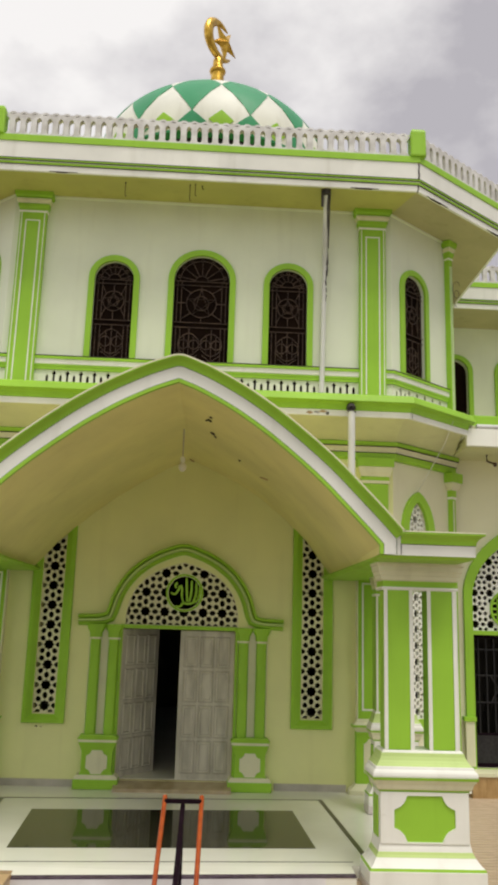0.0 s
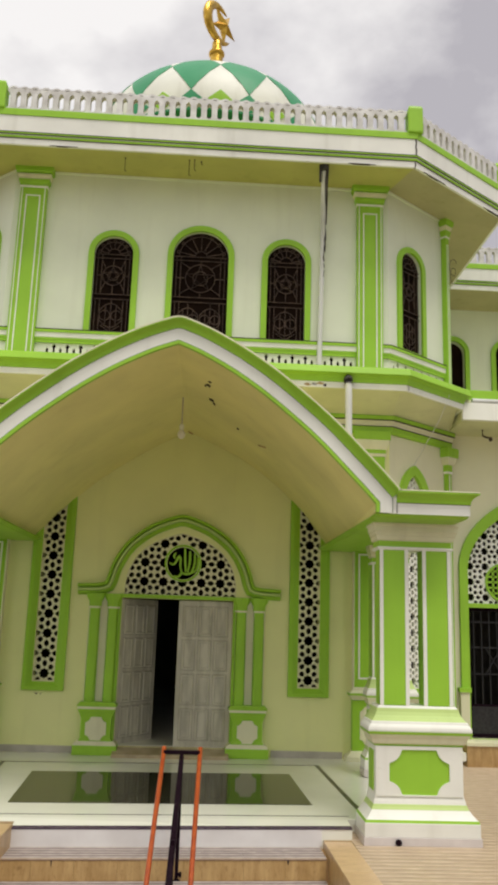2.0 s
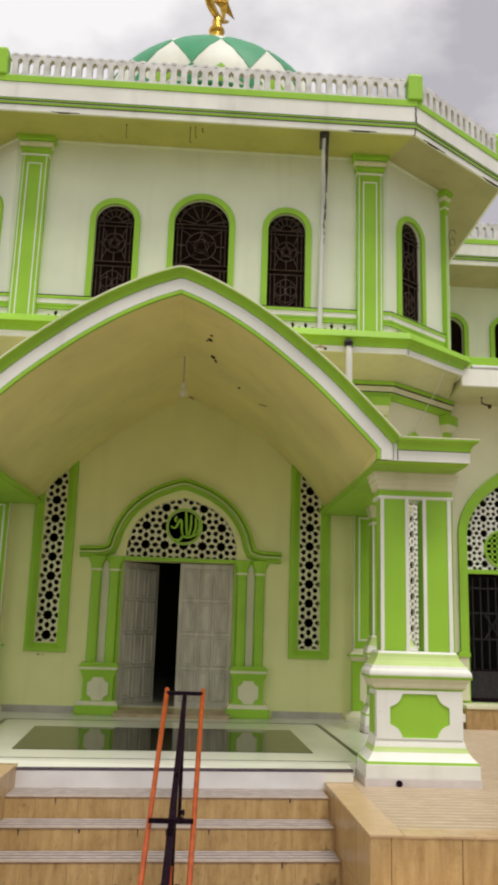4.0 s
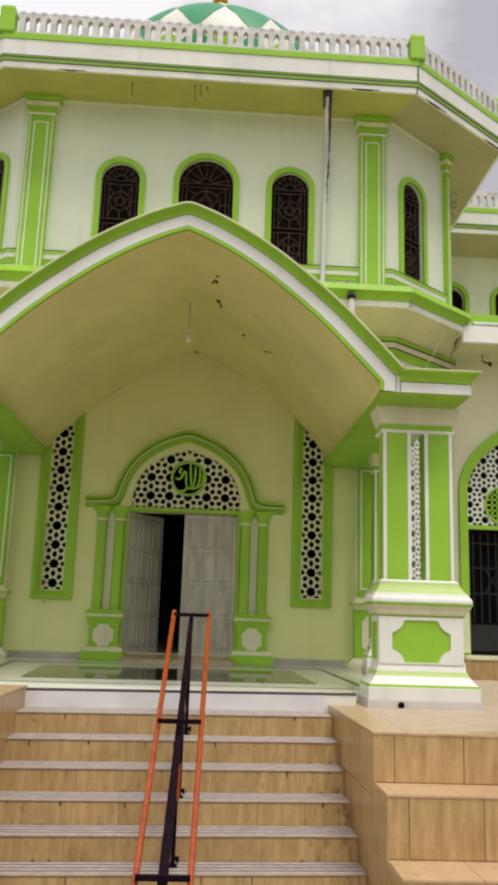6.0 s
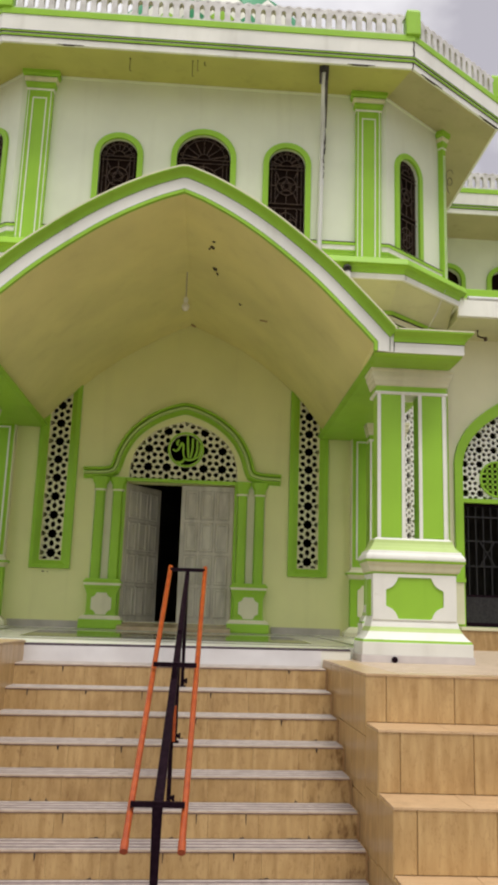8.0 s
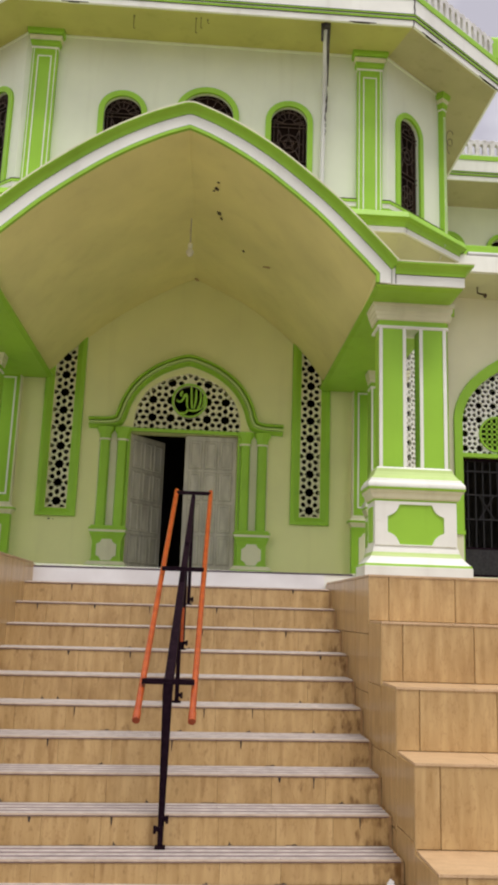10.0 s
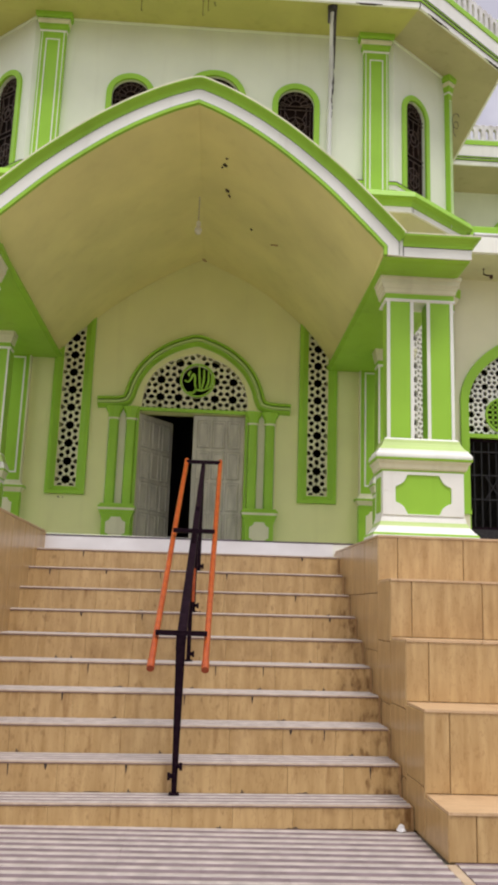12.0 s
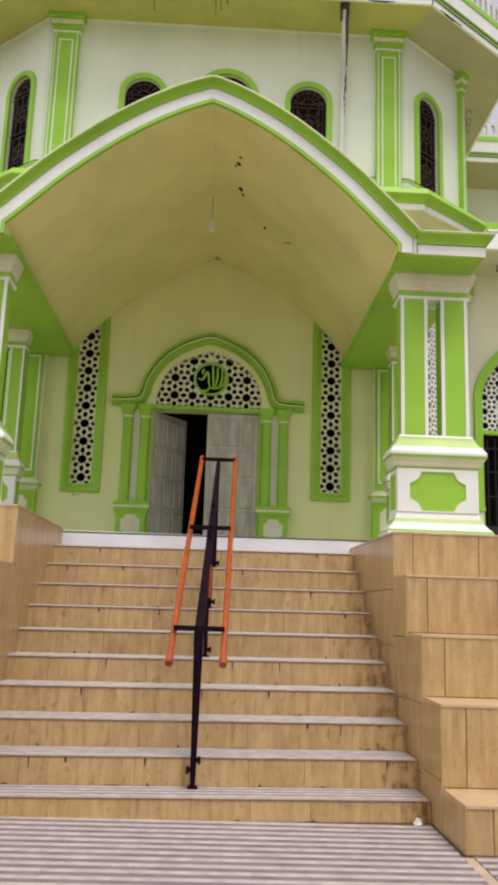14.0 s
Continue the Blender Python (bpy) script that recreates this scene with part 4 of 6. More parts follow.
def porch_column(s, label, deep=0.21):
    """A square column on a panelled pedestal: two piers with a gap between them. Its base centre is the origin."""
    t = thing("porch_column", label, "column", (0, 0, 0), "porch columns")
    back = -0.08 * s
    q = lambda rows: [(z, h * s) for z, h in rows]
    part("plinth", G().backed(q([(0, 0.52), (0.085, 0.52)]), back), PINK_TILE, t, "pale tiled plinth", bevel=0.004)
    part("base_block", G().backed(q([(0.085, 0.51), (0.20, 0.51)]), back), WHITE, t, bevel=0.006)
    part("base_green_line", G().backed(q([(0.20, 0.506), (0.222, 0.498)]), back), GREEN, t, "thin green line")
    part("base_flare", G().backed(q([(0.222, 0.495), (0.245, 0.472), (0.265, 0.456), (0.295, 0.434)]), back), WHITE, t)
    part("green_bead", G().backed(q([(0.295, 0.437), (0.315, 0.424), (0.335, 0.416)]), back), LIT_LIME, t, "thin pale green line")
    die = part("pedestal", G().backed(q([(0.335, 0.414), (0.36, 0.409), (0.385, 0.402), (0.41, 0.396), (0.45, 0.394), (0.82, 0.394)]), back), WHITE, t, "white pedestal")
    shape = [(x * s, z) for x, z in notched(0.272, 0.41, 0.79, 0.115)]
    w = 0.392 * s
    part("front_frame", G().holed([(-w, 0.40), (w, 0.40), (w, 0.818), (-w, 0.818)], [shape], -0.394 * s - 0.018, -0.394 * s + 0.002), WHITE, die, "white front round a sunk panel")
    part("front_panel", G().prism(shape, -0.394 * s - 0.003, -0.394 * s + 0.01, "y"), GREEN, die, "green sunk panel with hollowed corners")
    for x in (-0.395 * s, 0.395 * s):
        part("side_panel", G().box(x - 0.012, x + 0.012, -0.33 * s, -0.15 * s, 0.43, 0.77), GREEN, die, "narrow green side panel", bevel=0.01)
    part("cap_lower_line", G().backed(q([(0.82, 0.40), (0.836, 0.405)]), back), GREEN, t, "thin green line")
    part("cap_moulding", G().backed(q([(0.836, 0.41), (0.85, 0.425), (0.88, 0.432), (0.90, 0.442), (0.905, 0.452), (0.925, 0.456)]), back), CREAM, t)
    part("cap_green_line", G().backed(q([(0.925, 0.466), (0.945, 0.472)]), back), GREEN, t, "thin green line")
    part("cap_block", G().backed(q([(0.945, 0.468), (0.965, 0.470), (0.985, 0.466), (1.0, 0.456), (1.012, 0.444), (1.035, 0.438)]), back), WHITE, t, bevel=0.008)
    part("cove", G().backed(q([(1.035, 0.432), (1.055, 0.412), (1.08, 0.394), (1.11, 0.380), (1.14, 0.373)]), back), LIT_LIME, t, "pale green hollow moulding")
    part("shaft_foot", G().backed(q([(1.14, 0.366), (1.15, 0.362), (1.16, 0.354)]), back), WHITE, t)
    for side in (-1, 1):
        a, b = sorted((side * 0.07 * s, side * 0.335 * s))
        pier = part("pier", G().box(a, b, -0.345 * s, (deep - 0.345) * s, 1.16, 2.585), GREEN, t, "green pier with white edges", bevel=0.012)
        for e in (a, b - 0.028 * s):
            g = G()
            g.box(e - 0.004, e + 0.03 * s, -0.355 * s, -0.34 * s, 1.16, 2.58)
            part("edge_strip", g, WHITE, pier, "white edge strip", bevel=0.003)
    part("neck_white", G().backed(q([(2.57, 0.352), (2.585, 0.362), (2.60, 0.356)]), back), WHITE, t)
    part("neck_green", G().backed(q([(2.60, 0.346), (2.655, 0.348)]), back), GREEN, t, "green band")
    part("capital", G().backed(q([(2.655, 0.352), (2.668, 0.366), (2.70, 0.37), (2.708, 0.38), (2.735, 0.384), (2.745, 0.395), (2.79, 0.40), (2.80, 0.412), (2.835, 0.414)]), back), CREAM, t, "cream moulded capital")
    return t


col = porch_column(1.0, "lime-green and white square porch column on a pedestal")
col.matrix_basis = pose(2.28, -2.995, -0.172)
copy_thing(col, pose(-2.335, -2.995, -0.172))
rear = porch_column(0.66, "smaller lime-green and white porch column near the wall", 0.40)
rear.matrix_basis = Matrix.Translation((2.565, -0.83, -0.01)) @ Matrix.Diagonal((1, 1, 0.945, 1))
copy_thing(rear, pose(-2.565, -0.83, -0.01))


def entablature(mx):
    """Beam and mouldings over the columns of one side; mx mirrors x."""
    t = thing("entablature", "green beam with white band and green crown over columns", "beam", (mx(2.3), -3.5, 2.6), "porch entablatures")

    def run(name, rows, material, label=""):
        g = G()
        rings = []
        for z, xa, xb, yf in rows:
            p = [(mx(xa), yf, z), (mx(xb), yf, z), (mx(xb), -0.02, z), (mx(xa), -0.02, z)]
            rings.append(p)
        g.loft(rings)
        part(name, g, material, t, label)

    run("beam", [(2.645, 1.87, 2.60, -3.30), (2.648, 1.87, 2.61, -3.40), (2.651, 1.87, 2.63, -3.56), (2.657, 1.85, 2.65, -3.70), (2.668, 1.82, 2.662, -3.745), (2.685, 1.82, 2.668, -3.765)], GREEN, "green beam")
    side = [[(mx(a), y, b), (mx(c), y, b), (mx(c), y, d), (mx(e), y, d)] for a, b, c, d, e, y in ((1.84, 2.649, 1.93, 2.72, 1.825, -3.50), (1.965, 2.646, 2.0, 2.70, 1.955, -0.01))]
    part("inner_beam", G().loft(side), GREEN, t, "green inner side of the beam")
    run("white_band", [(2.685, 1.94, 2.675, -3.785), (2.785, 1.94, 2.675, -3.785)], WHITE, "white band")
    run("weathered_edge", [(2.781, 2.0, 2.679, -3.789), (2.787, 2.0, 2.679, -3.789)], STAIN_AND_SHADE, "dark weathered joint")
    run("crown", [(2.785, 2.0, 2.679, -3.795), (2.81, 2.0, 2.682, -3.80), (2.835, 2.0, 2.695, -3.815), (2.858, 2.0, 2.722, -3.845), (2.87, 2.0, 2.745, -3.868), (2.885, 2.0, 2.745, -3.868)], GREEN, "green crown moulding")
    run("crown_edge", [(2.885, 2.0, 2.75, -3.872), (2.896, 2.0, 2.75, -3.872)], CREAM, "thin cream top edge")
    return t


entablature(lambda x: x)
entablature(lambda x: -0.06 - x)

CROWN = [(0.0, 4.44), (0.15, 4.385), (0.32, 4.315), (0.60, 4.165), (0.80, 4.035), (0.961, 3.922), (1.25, 3.69), (1.486, 3.482), (1.70, 3.262), (1.90, 3.055), (2.0, 2.945), (2.055, 2.885)]
PORCH_X, LEFT_STRETCH = -0.03, 1.05
arch_line = [(PORCH_X - x * LEFT_STRETCH, z) for x, z in CROWN[::-1]] + [(PORCH_X + x, z) for x, z in CROWN[1:]]
inner_line = [(-2.19, 2.69), (-2.19, 2.90)] + smoothed(arch_line[2:-2]) + [(2.05, 2.86), (2.05, 2.69)]
arch_line = arch_line[:1] + smoothed(arch_line[1:-1]) + arch_line[-1:]
canopy = thing("porch_canopy", "pointed vaulted porch roof with a green and white arched fascia", "canopy", (0, -3.8, 2.7))
part("crown_moulding", G().sweep(arch_line, [(0.0, -3.87), (0.0, -3.60), (0.086, -3.60), (0.086, -3.797), (0.071, -3.799), (0.05, -3.808), (0.032, -3.828), (0.021, -3.858), (0.014, -3.87)], True), GREEN, canopy, "green arched crown moulding")
part("crown_edge", G().sweep(arch_line, [(-0.008, -3.872), (-0.008, -3.60), (0.006, -3.60), (0.006, -3.872)], True), CREAM, canopy, "thin cream top edge")
part("white_fascia", G().sweep(inner_line, [(0.086, -3.792), (0.086, -3.60), (0.205, -3.60), (0.205, -3.792)], True), WHITE, canopy, "white arched fascia")
part("lip", G().sweep(inner_line, [(0.205, -3.800), (0.205, -3.74), (0.236, -3.74), (0.236, -3.800)], True), GREEN, canopy, "thin green lip")
part("upper_joint", G().sweep(inner_line, [(0.085, -3.797), (0.085, -3.60), (0.0895, -3.60), (0.0895, -3.797)], True), JOINT, canopy, "mossy joint line")
part("lower_joint", G().sweep(inner_line, [(0.200, -3.797), (0.200, -3.60), (0.2055, -3.60), (0.2055, -3.797)], True), JOINT, canopy, "mossy joint line")
for a, b in ((1.925, 2.0), (-2.10, -2.03)):
    part("fascia_foot", G().box(a, b, -3.788, -3.60, 2.686, 2.92), WHITE, canopy, "white foot of the fascia")
front_rows = G().sweep(inner_line, [(0.238, -3.76), (0.16, -3.76)], True).v
front_low, front_top = front_rows[0::2], front_rows[1::2]
BACK = [(-1.99, 2.655), (-1.985, 2.68), (-1.70, 3.02), (-1.257, 3.42), (-0.97, 3.645), (-0.639, 3.865), (-0.33, 4.05), (-0.15, 4.145), (0.02, 4.218), (0.18, 4.145), (0.35, 4.065), (0.70, 3.895), (1.0, 3.70), (1.30, 3.455), (1.62, 3.145), (1.945, 2.70), (1.955, 2.655)]


def on_back(k, n):
    """A point of the back arch, by its share of the way along."""
    f = k / (n - 1) * (len(BACK) - 1)
    i = min(int(f), len(BACK) - 2)
    (ax, az), (bx, bz) = BACK[i], BACK[i + 1]
    return (ax + (bx - ax) * (f - i), -0.004, az + (bz - az) * (f - i))


nv = len(front_low)
back_low = [on_back(k, nv) for k in range(nv)]
back_top = [(x, y, z + 0.09) for x, y, z in back_low]
rings = []
for k in range(nv):
    mids = [[tuple(p + (q - p) * f for p, q in zip(a, b)) for f in (0, 0.25, 0.5, 0.75, 1)] for a, b in ((front_low[k], back_low[k]), (back_top[k], front_top[k]))]
    rings.append(mids[0] + mids[1])
part("vault", G().loft(rings), SOFFIT, canopy, "ochre-cream vaulted soffit", smooth=True)
part("joint_crack", G().box(2.0, 2.006, -3.7935, -3.78, 2.69, 2.80), STAIN_AND_SHADE, canopy, "dark joint crack")
# mould spots and rust smears under the vault
def patch(parent, name, at, normal, r, stretch, turn, material, label, seed):
    """A thin ragged patch lying on a surface."""
    rp = random.Random(seed)
    rot = Vector(normal).to_track_quat("Z", "Y").to_matrix().to_4x4() @ Matrix.Rotation(radians(turn), 4, "Z")
    edge = [(r * rp.uniform(0.45, 1.1) * math.cos(a), r * stretch * rp.uniform(0.45, 1.1) * math.sin(a)) for a in (k * math.pi / 7 for k in range(14))]
    g = G().loft([[tuple(Matrix.Translation(at) @ rot @ Vector((x, y, z))) for x, y in edge] for z in (-0.01, 0.0025)])
    return part(name, g, material, parent, label)


UNDER_R, UNDER_L = (-0.48, 0.01, -0.88), (0.6, -0.01, -0.8)
SPOTS = ((0.253, -2.876, 4.062, 0.030, 1.1), (0.27, -3.02, 4.055, 0.012, 2.0), (0.225, -2.80, 4.078, 0.010, 2.6), (0.293, -2.347, 4.047, 0.032, 1.3), (0.325, -2.25, 4.03, 0.014, 2.2), (0.613, -1.733, 3.882, 0.018, 1.2))
for k, (x, y, z, r, f) in enumerate(SPOTS):
    patch(canopy, "mould_patch", (x, y, z), UNDER_R, r * 0.95, f, 30 * k, STAIN_AND_SHADE, "dark mould patch", k)
patch(canopy, "mould_patch", (-1.055, -1.572, 3.598), UNDER_L, 0.016, 2.6, -60, STAIN_AND_SHADE, "dark mould patch", 20)
for k, (x, y, z, n_, r, f, a) in enumerate(((0.899, -1.756, 3.678, UNDER_R, 0.012, 6.0, 40), (-1.103, -2.798, 3.577, UNDER_L, 0.014, 3.5, 10), (-1.0, -2.75, 3.652, UNDER_L, 0.010, 5.0, 70), (0.03, -0.06, 4.186, UNDER_R, 0.03, 1.4, 0))):
    patch(canopy, "rust_smear", (x, y, z), n_, r, f, a, RUST, "faint rusty smear", 30 + k)

for k, (x, y, z, n_, r, f, a) in enumerate(((-1.32, -2.866, 3.406, (0.64, -0.01, -0.77), 0.16, 0.35, 60), (-1.484, -2.791, 3.264, (0.66, -0.01, -0.75), 0.13, 0.5, 80))):
    patch(canopy, "grey_smear", (x, y, z), n_, r, f, a, SMEAR, "faint grey smear", 60 + k)

lamp = thing("hanging_lamp", "bare bulb on a thin rod under the porch vault", "lamp", (-0.03, -1.9, 4.1))
part("rod", G().tube([(-0.03, -1.9, 4.19), (-0.03, -1.9, 3.86)], 0.008), GREY_TILE, lamp)
part("socket", G().lathe([(3.80, 0.018), (3.82, 0.028), (3.86, 0.028), (3.875, 0.012)], -0.03, -1.9), WHITE, lamp, smooth=True)
part("bulb", G().lathe([(3.70, 0.008), (3.71, 0.03), (3.74, 0.045), (3.77, 0.045), (3.80, 0.025)], -0.03, -1.9), BULB, lamp, "frosted bulb, unlit", smooth=True)

# ---- pierced strips beside the door ----
def lattice_strip(mx, hole):
    t = thing("lattice_panel", "cream star-pierced screen in a lime-green frame", "screen", (mx(1.7), 0, 0.75), "porch screens")
    part("screen", G().holed([(x, z) for x, z in hole], star_lattice(min(p[0] for p in hole), max(p[0] for p in hole), 0.85, 3.4, 0.252, hole), 0.03, 0.07), CREAM, t, "cream pierced screen")
    outer = [(1.44, 0.75), (1.972, 0.75), (1.972, 2.95), (1.44, 3.5)]
    inner_ = [(1.572, 0.86), (1.85, 0.86), (1.85, 3.09), (1.572, 3.38)]
    o, i = [(mx(x), z) for x, z in outer], [(mx(x), z) for x, z in inner_]
    sides = []
    for (ox, oz), (ix, iz) in zip(o, i):
        mix = lambda f: (ox + (ix - ox) * f, oz + (iz - oz) * f)
        sides.append([(*mix(f)[:1], y, mix(f)[1]) for f, y in ((0, 0.004), (0, -0.045), (0.04, -0.05), (0.42, -0.05), (0.5, -0.042), (0.97, 0.0), (1.0, 0.02))])
    g, n = G(), len(sides[0])
    g.add([p for ring in sides for p in ring], [(a * n + k, (a + 1) % 4 * n + k, (a + 1) % 4 * n + k + 1, a * n + k + 1) for a in range(4) for k in range(n - 1)])
    part("frame", g, GREEN, t, "green frame with a sloping inner edge")
    return t


lattice_strip(lambda x: x, strip_r)
lattice_strip(lambda x: -x, strip_l)

# ---- main door and its surround ----
door = tagged(thing("door_1", "weathered grey panelled double door, one leaf standing open", "door", (0, 0.08, 0.1)), kind="structure")


def leaf(width, m, label):
    z0, z1 = 0.10, 1.935
    ob = part("leaf", G().box(0, width, 0.0, 0.04, z0, z1), DOOR, door, label, m, bevel=0.004)
    cols, rows = 3, 4
    cw, rh = (width - 0.08) / cols, (z1 - z0 - 0.10) / rows
    for i in range(cols):
        for j in range(rows):
            a, b = 0.04 + i * cw + 0.018, 0.04 + (i + 1) * cw - 0.018
            c, d = z0 + 0.05 + j * rh + 0.025, z0 + 0.05 + (j + 1) * rh - 0.025
            g = G().loft([[(a, 0.004, c), (b, 0.004, c), (b, 0.004, d), (a, 0.004, d)], [(a + 0.012, -0.012, c + 0.012), (b - 0.012, -0.012, c + 0.012), (b - 0.012, -0.012, d - 0.012), (a + 0.012, -0.012, d - 0.012)], [(a + 0.03, -0.012, c + 0.03), (b - 0.03, -0.012, c + 0.03), (b - 0.03, -0.012, d - 0.03), (a + 0.03, -0.012, d - 0.03)], [(a + 0.034, 0.0, c + 0.034), (b - 0.034, -0.001, c + 0.034), (b - 0.034, -0.001, d - 0.034), (a + 0.034, 0.0, d - 0.034)]])
            part("door_panel", g, DOOR, ob, "", m)
            # Groove lines: a grime tone that also paints the relief's weak shading.
            for o in (-0.006, 0.0315):
                part("grimy_groove", frame_strip(a + o, b - o, c + o, d - o, 0.005, -0.0025, 0.003), DOOR_GRIME_SHADE, ob, "dark grimy groove", m)
    return ob


leaf(0.71, pose(-0.014, 0.07, 0), "closed leaf")
leaf(0.725, pose(-0.76, 0.085, 0, 0, 0, 53), "leaf swung inwards")
part("threshold", G().prism([(0.22, -0.02), (0.22, 0.098), (0.06, 0.098), (-0.27, 0.04), (-0.28, 0.034), (-0.28, -0.02)], -0.76, 0.695, "x"), SILL_TAN, door, "polished tan threshold", bevel=0.006)
part("lintel", G().box(-0.80, 0.735, -0.05, 0.10, 1.947, 1.995), GREEN, door, "green lintel", bevel=0.005)
part("jamb", G().box(-0.798, -0.767, -0.03, 0.10, 0.1, 1.945), GREEN, door, "green jamb")
part("jamb", G().box(0.702, 0.735, -0.03, 0.10, 0.1, 1.945), GREEN, door, "green jamb")

fan = thing("fanlight_screen", "cream star-pierced fanlight with a round green calligraphic emblem", "screen", (0.02, 0, 2.0))
part("screen", G().holed(tymp, star_lattice(-0.726, 0.75, 1.81, 2.9, 0.252, tymp, (0.012, 2.42, 0.246)) + [arc(0.012, 2.42, 0.213, 0, 345, 23)], 0.02, 0.07), CREAM, fan, "cream pierced screen")
emblem = part("emblem_ring", G().holed(arc(0.012, 2.42, 0.245, 0, 348, 29), [arc(0.012, 2.42, 0.219, 0, 348, 29)], -0.004, 0.05), GREEN, fan, "green ring")


def ribbon(pts, w, y0, y1):
    g, n = G(), len(pts)
    rings = []
    for i, (x, z) in enumerate(pts):
        dx, dz = pts[min(i + 1, n - 1)][0] - pts[max(i - 1, 0)][0], pts[min(i + 1, n - 1)][1] - pts[max(i - 1, 0)][1]
        ln = math.hypot(dx, dz)
        h = w / 2 * (0.55 + 0.45 * math.sin(math.pi * (i + 0.6) / (n + 0.2)))
        ox, oz = -dz / ln * h, dx / ln * h
        rings.append([(x + ox, y0, z + oz), (x - ox, y0, z - oz), (x - ox, y1, z - oz), (x + ox, y1, z + oz)])
    return g.loft(rings)


STROKES = ([(0.018, 0.205), (0.026, 0.04), (0.038, -0.115)], [(0.088, 0.165), (0.09, 0.013), (0.064, -0.115)], [(0.150, 0.14), (0.156, -0.013), (0.115, -0.115)], [(0.196, 0.085), (0.20, -0.026), (0.167, -0.10)],
           [(-0.026, -0.128), (0.064, -0.146), (0.167, -0.10)], [(-0.18, 0.0), (-0.13, -0.03), (-0.085, 0.03), (-0.064, 0.10), (-0.033, 0.064), (-0.038, -0.05), (-0.013, -0.12)], [(-0.013, -0.115), (-0.05, -0.185), (-0.12, -0.175)],
           [(-0.10, 0.135), (-0.13, 0.09), (-0.11, 0.06)])
for stroke in STROKES:
    part("calligraphy_stroke", ribbon(smoothed([(0.012 + x, 2.42 + z) for x, z in stroke], 1), 0.031, 0.004, 0.03), GREEN, fan, "green calligraphic stroke")

surround = thing("door_surround", "lime-green door surround with paired columns and an arched moulding", "door surround", (0, 0, 0))
for sx, cx in ((-1, -0.985), (1, 0.925)):
    ped = part("pedestal", G().square([(0.10, 0.225), (0.16, 0.215), (0.20, 0.192), (0.43, 0.192), (0.47, 0.205), (0.51, 0.22)], cx, -0.04, 0.45), GREEN, surround, "green pedestal", bevel=0.006)
    part("foot", G().square([(0.0, 0.275), (0.115, 0.275)], cx, -0.05, 0.42), GREEN, ped, bevel=0.006)
    part("foot_moulding", G().square([(0.115, 0.268), (0.14, 0.262), (0.165, 0.235)], cx, -0.05, 0.42), CREAM, ped)
    part("cap", G().square([(0.51, 0.222), (0.53, 0.228), (0.55, 0.238)], cx, -0.05, 0.42), GREEN, ped)
    part("cap_line", G().square([(0.55, 0.240), (0.58, 0.243)], cx, -0.05, 0.42), CREAM, ped)
    part("cap_top", G().square([(0.58, 0.246), (0.605, 0.246), (0.615, 0.225), (0.635, 0.22)], cx, -0.05, 0.42), GREEN, ped)
    shape = [(cx + x, z) for x, z in notched(0.130, 0.175, 0.455, 0.066)]
    part("panel", G().prism(shape, -0.145, -0.12, "y"), CREAM, ped, "cream panel with hollowed corners", bevel=0.002)
    for k, off in enumerate((-0.117, 0.117)):
        c = cx + off
        ring = lambda z, h: [(c - h, 0.0, z), (c - h, -0.05, z), (c - h * 0.72, -0.085, z), (c, -0.10, z), (c + h * 0.72, -0.085, z), (c + h, -0.05, z), (c + h, 0.0, z)]
        part("half_column", G().loft([ring(0.63, 0.068), (ring(1.80, 0.066))]), GREEN, surround, "green half column", smooth=True)
        part("collar", G().loft([ring(1.80, 0.082), ring(1.825, 0.085)]), CREAM, surround, "cream collar")
        part("capital", G().loft([ring(1.825, 0.077), ring(1.885, 0.08), ring(1.92, 0.10), ring(1.945, 0.113), ring(1.99, 0.1165)]), GREEN, surround, "green capital")
    part("back_strip", G().box(cx - 0.2, cx + 0.2, -0.012, 0.0, 0.63, 1.99), CREAM, surround, "cream strip behind the columns")
HALF = [(1.31, 2.10), (0.98, 2.11), (0.95, 2.17), (0.925, 2.27), (0.89, 2.37), (0.825, 2.50), (0.745, 2.615), (0.65, 2.715), (0.53, 2.81), (0.385, 2.90), (0.19, 2.98), (0.0, 3.035)]
HALF = [(x * 1.015, z + 0.012 + 0.024 * (z - 2.1)) for x, z in HALF]
bell = smoothed([(-0.01 - x, z) for x, z in HALF] + [(-0.01 + x, z) for x, z in HALF[-2::-1]])
part("arch_outer", G().sweep(bell, [(0.0, -0.10), (0.0, 0.0), (0.045, 0.0), (0.045, -0.11), (0.034, -0.135), (0.014, -0.13)], True), GREEN, surround, "green arched moulding")
part("arch_groove", G().sweep(bell, [(0.045, -0.06), (0.045, 0.0), (0.10, 0.0), (0.10, -0.05)], True), GREEN, surround, "green sunk band")
part("arch_ridge", G().sweep(bell, [(0.056, -0.10), (0.056, -0.055), (0.093, -0.055), (0.093, -0.095), (0.084, -0.122), (0.066, -0.125)], True), LIT_LIME, surround, "pale green arched ridge")
part("arch_inner", G().sweep(bell, [(0.10, -0.10), (0.10, 0.0), (0.145, 0.0), (0.145, -0.03), (0.13, -0.06), (0.115, -0.095)], True), GREEN, surround, "green arched moulding")

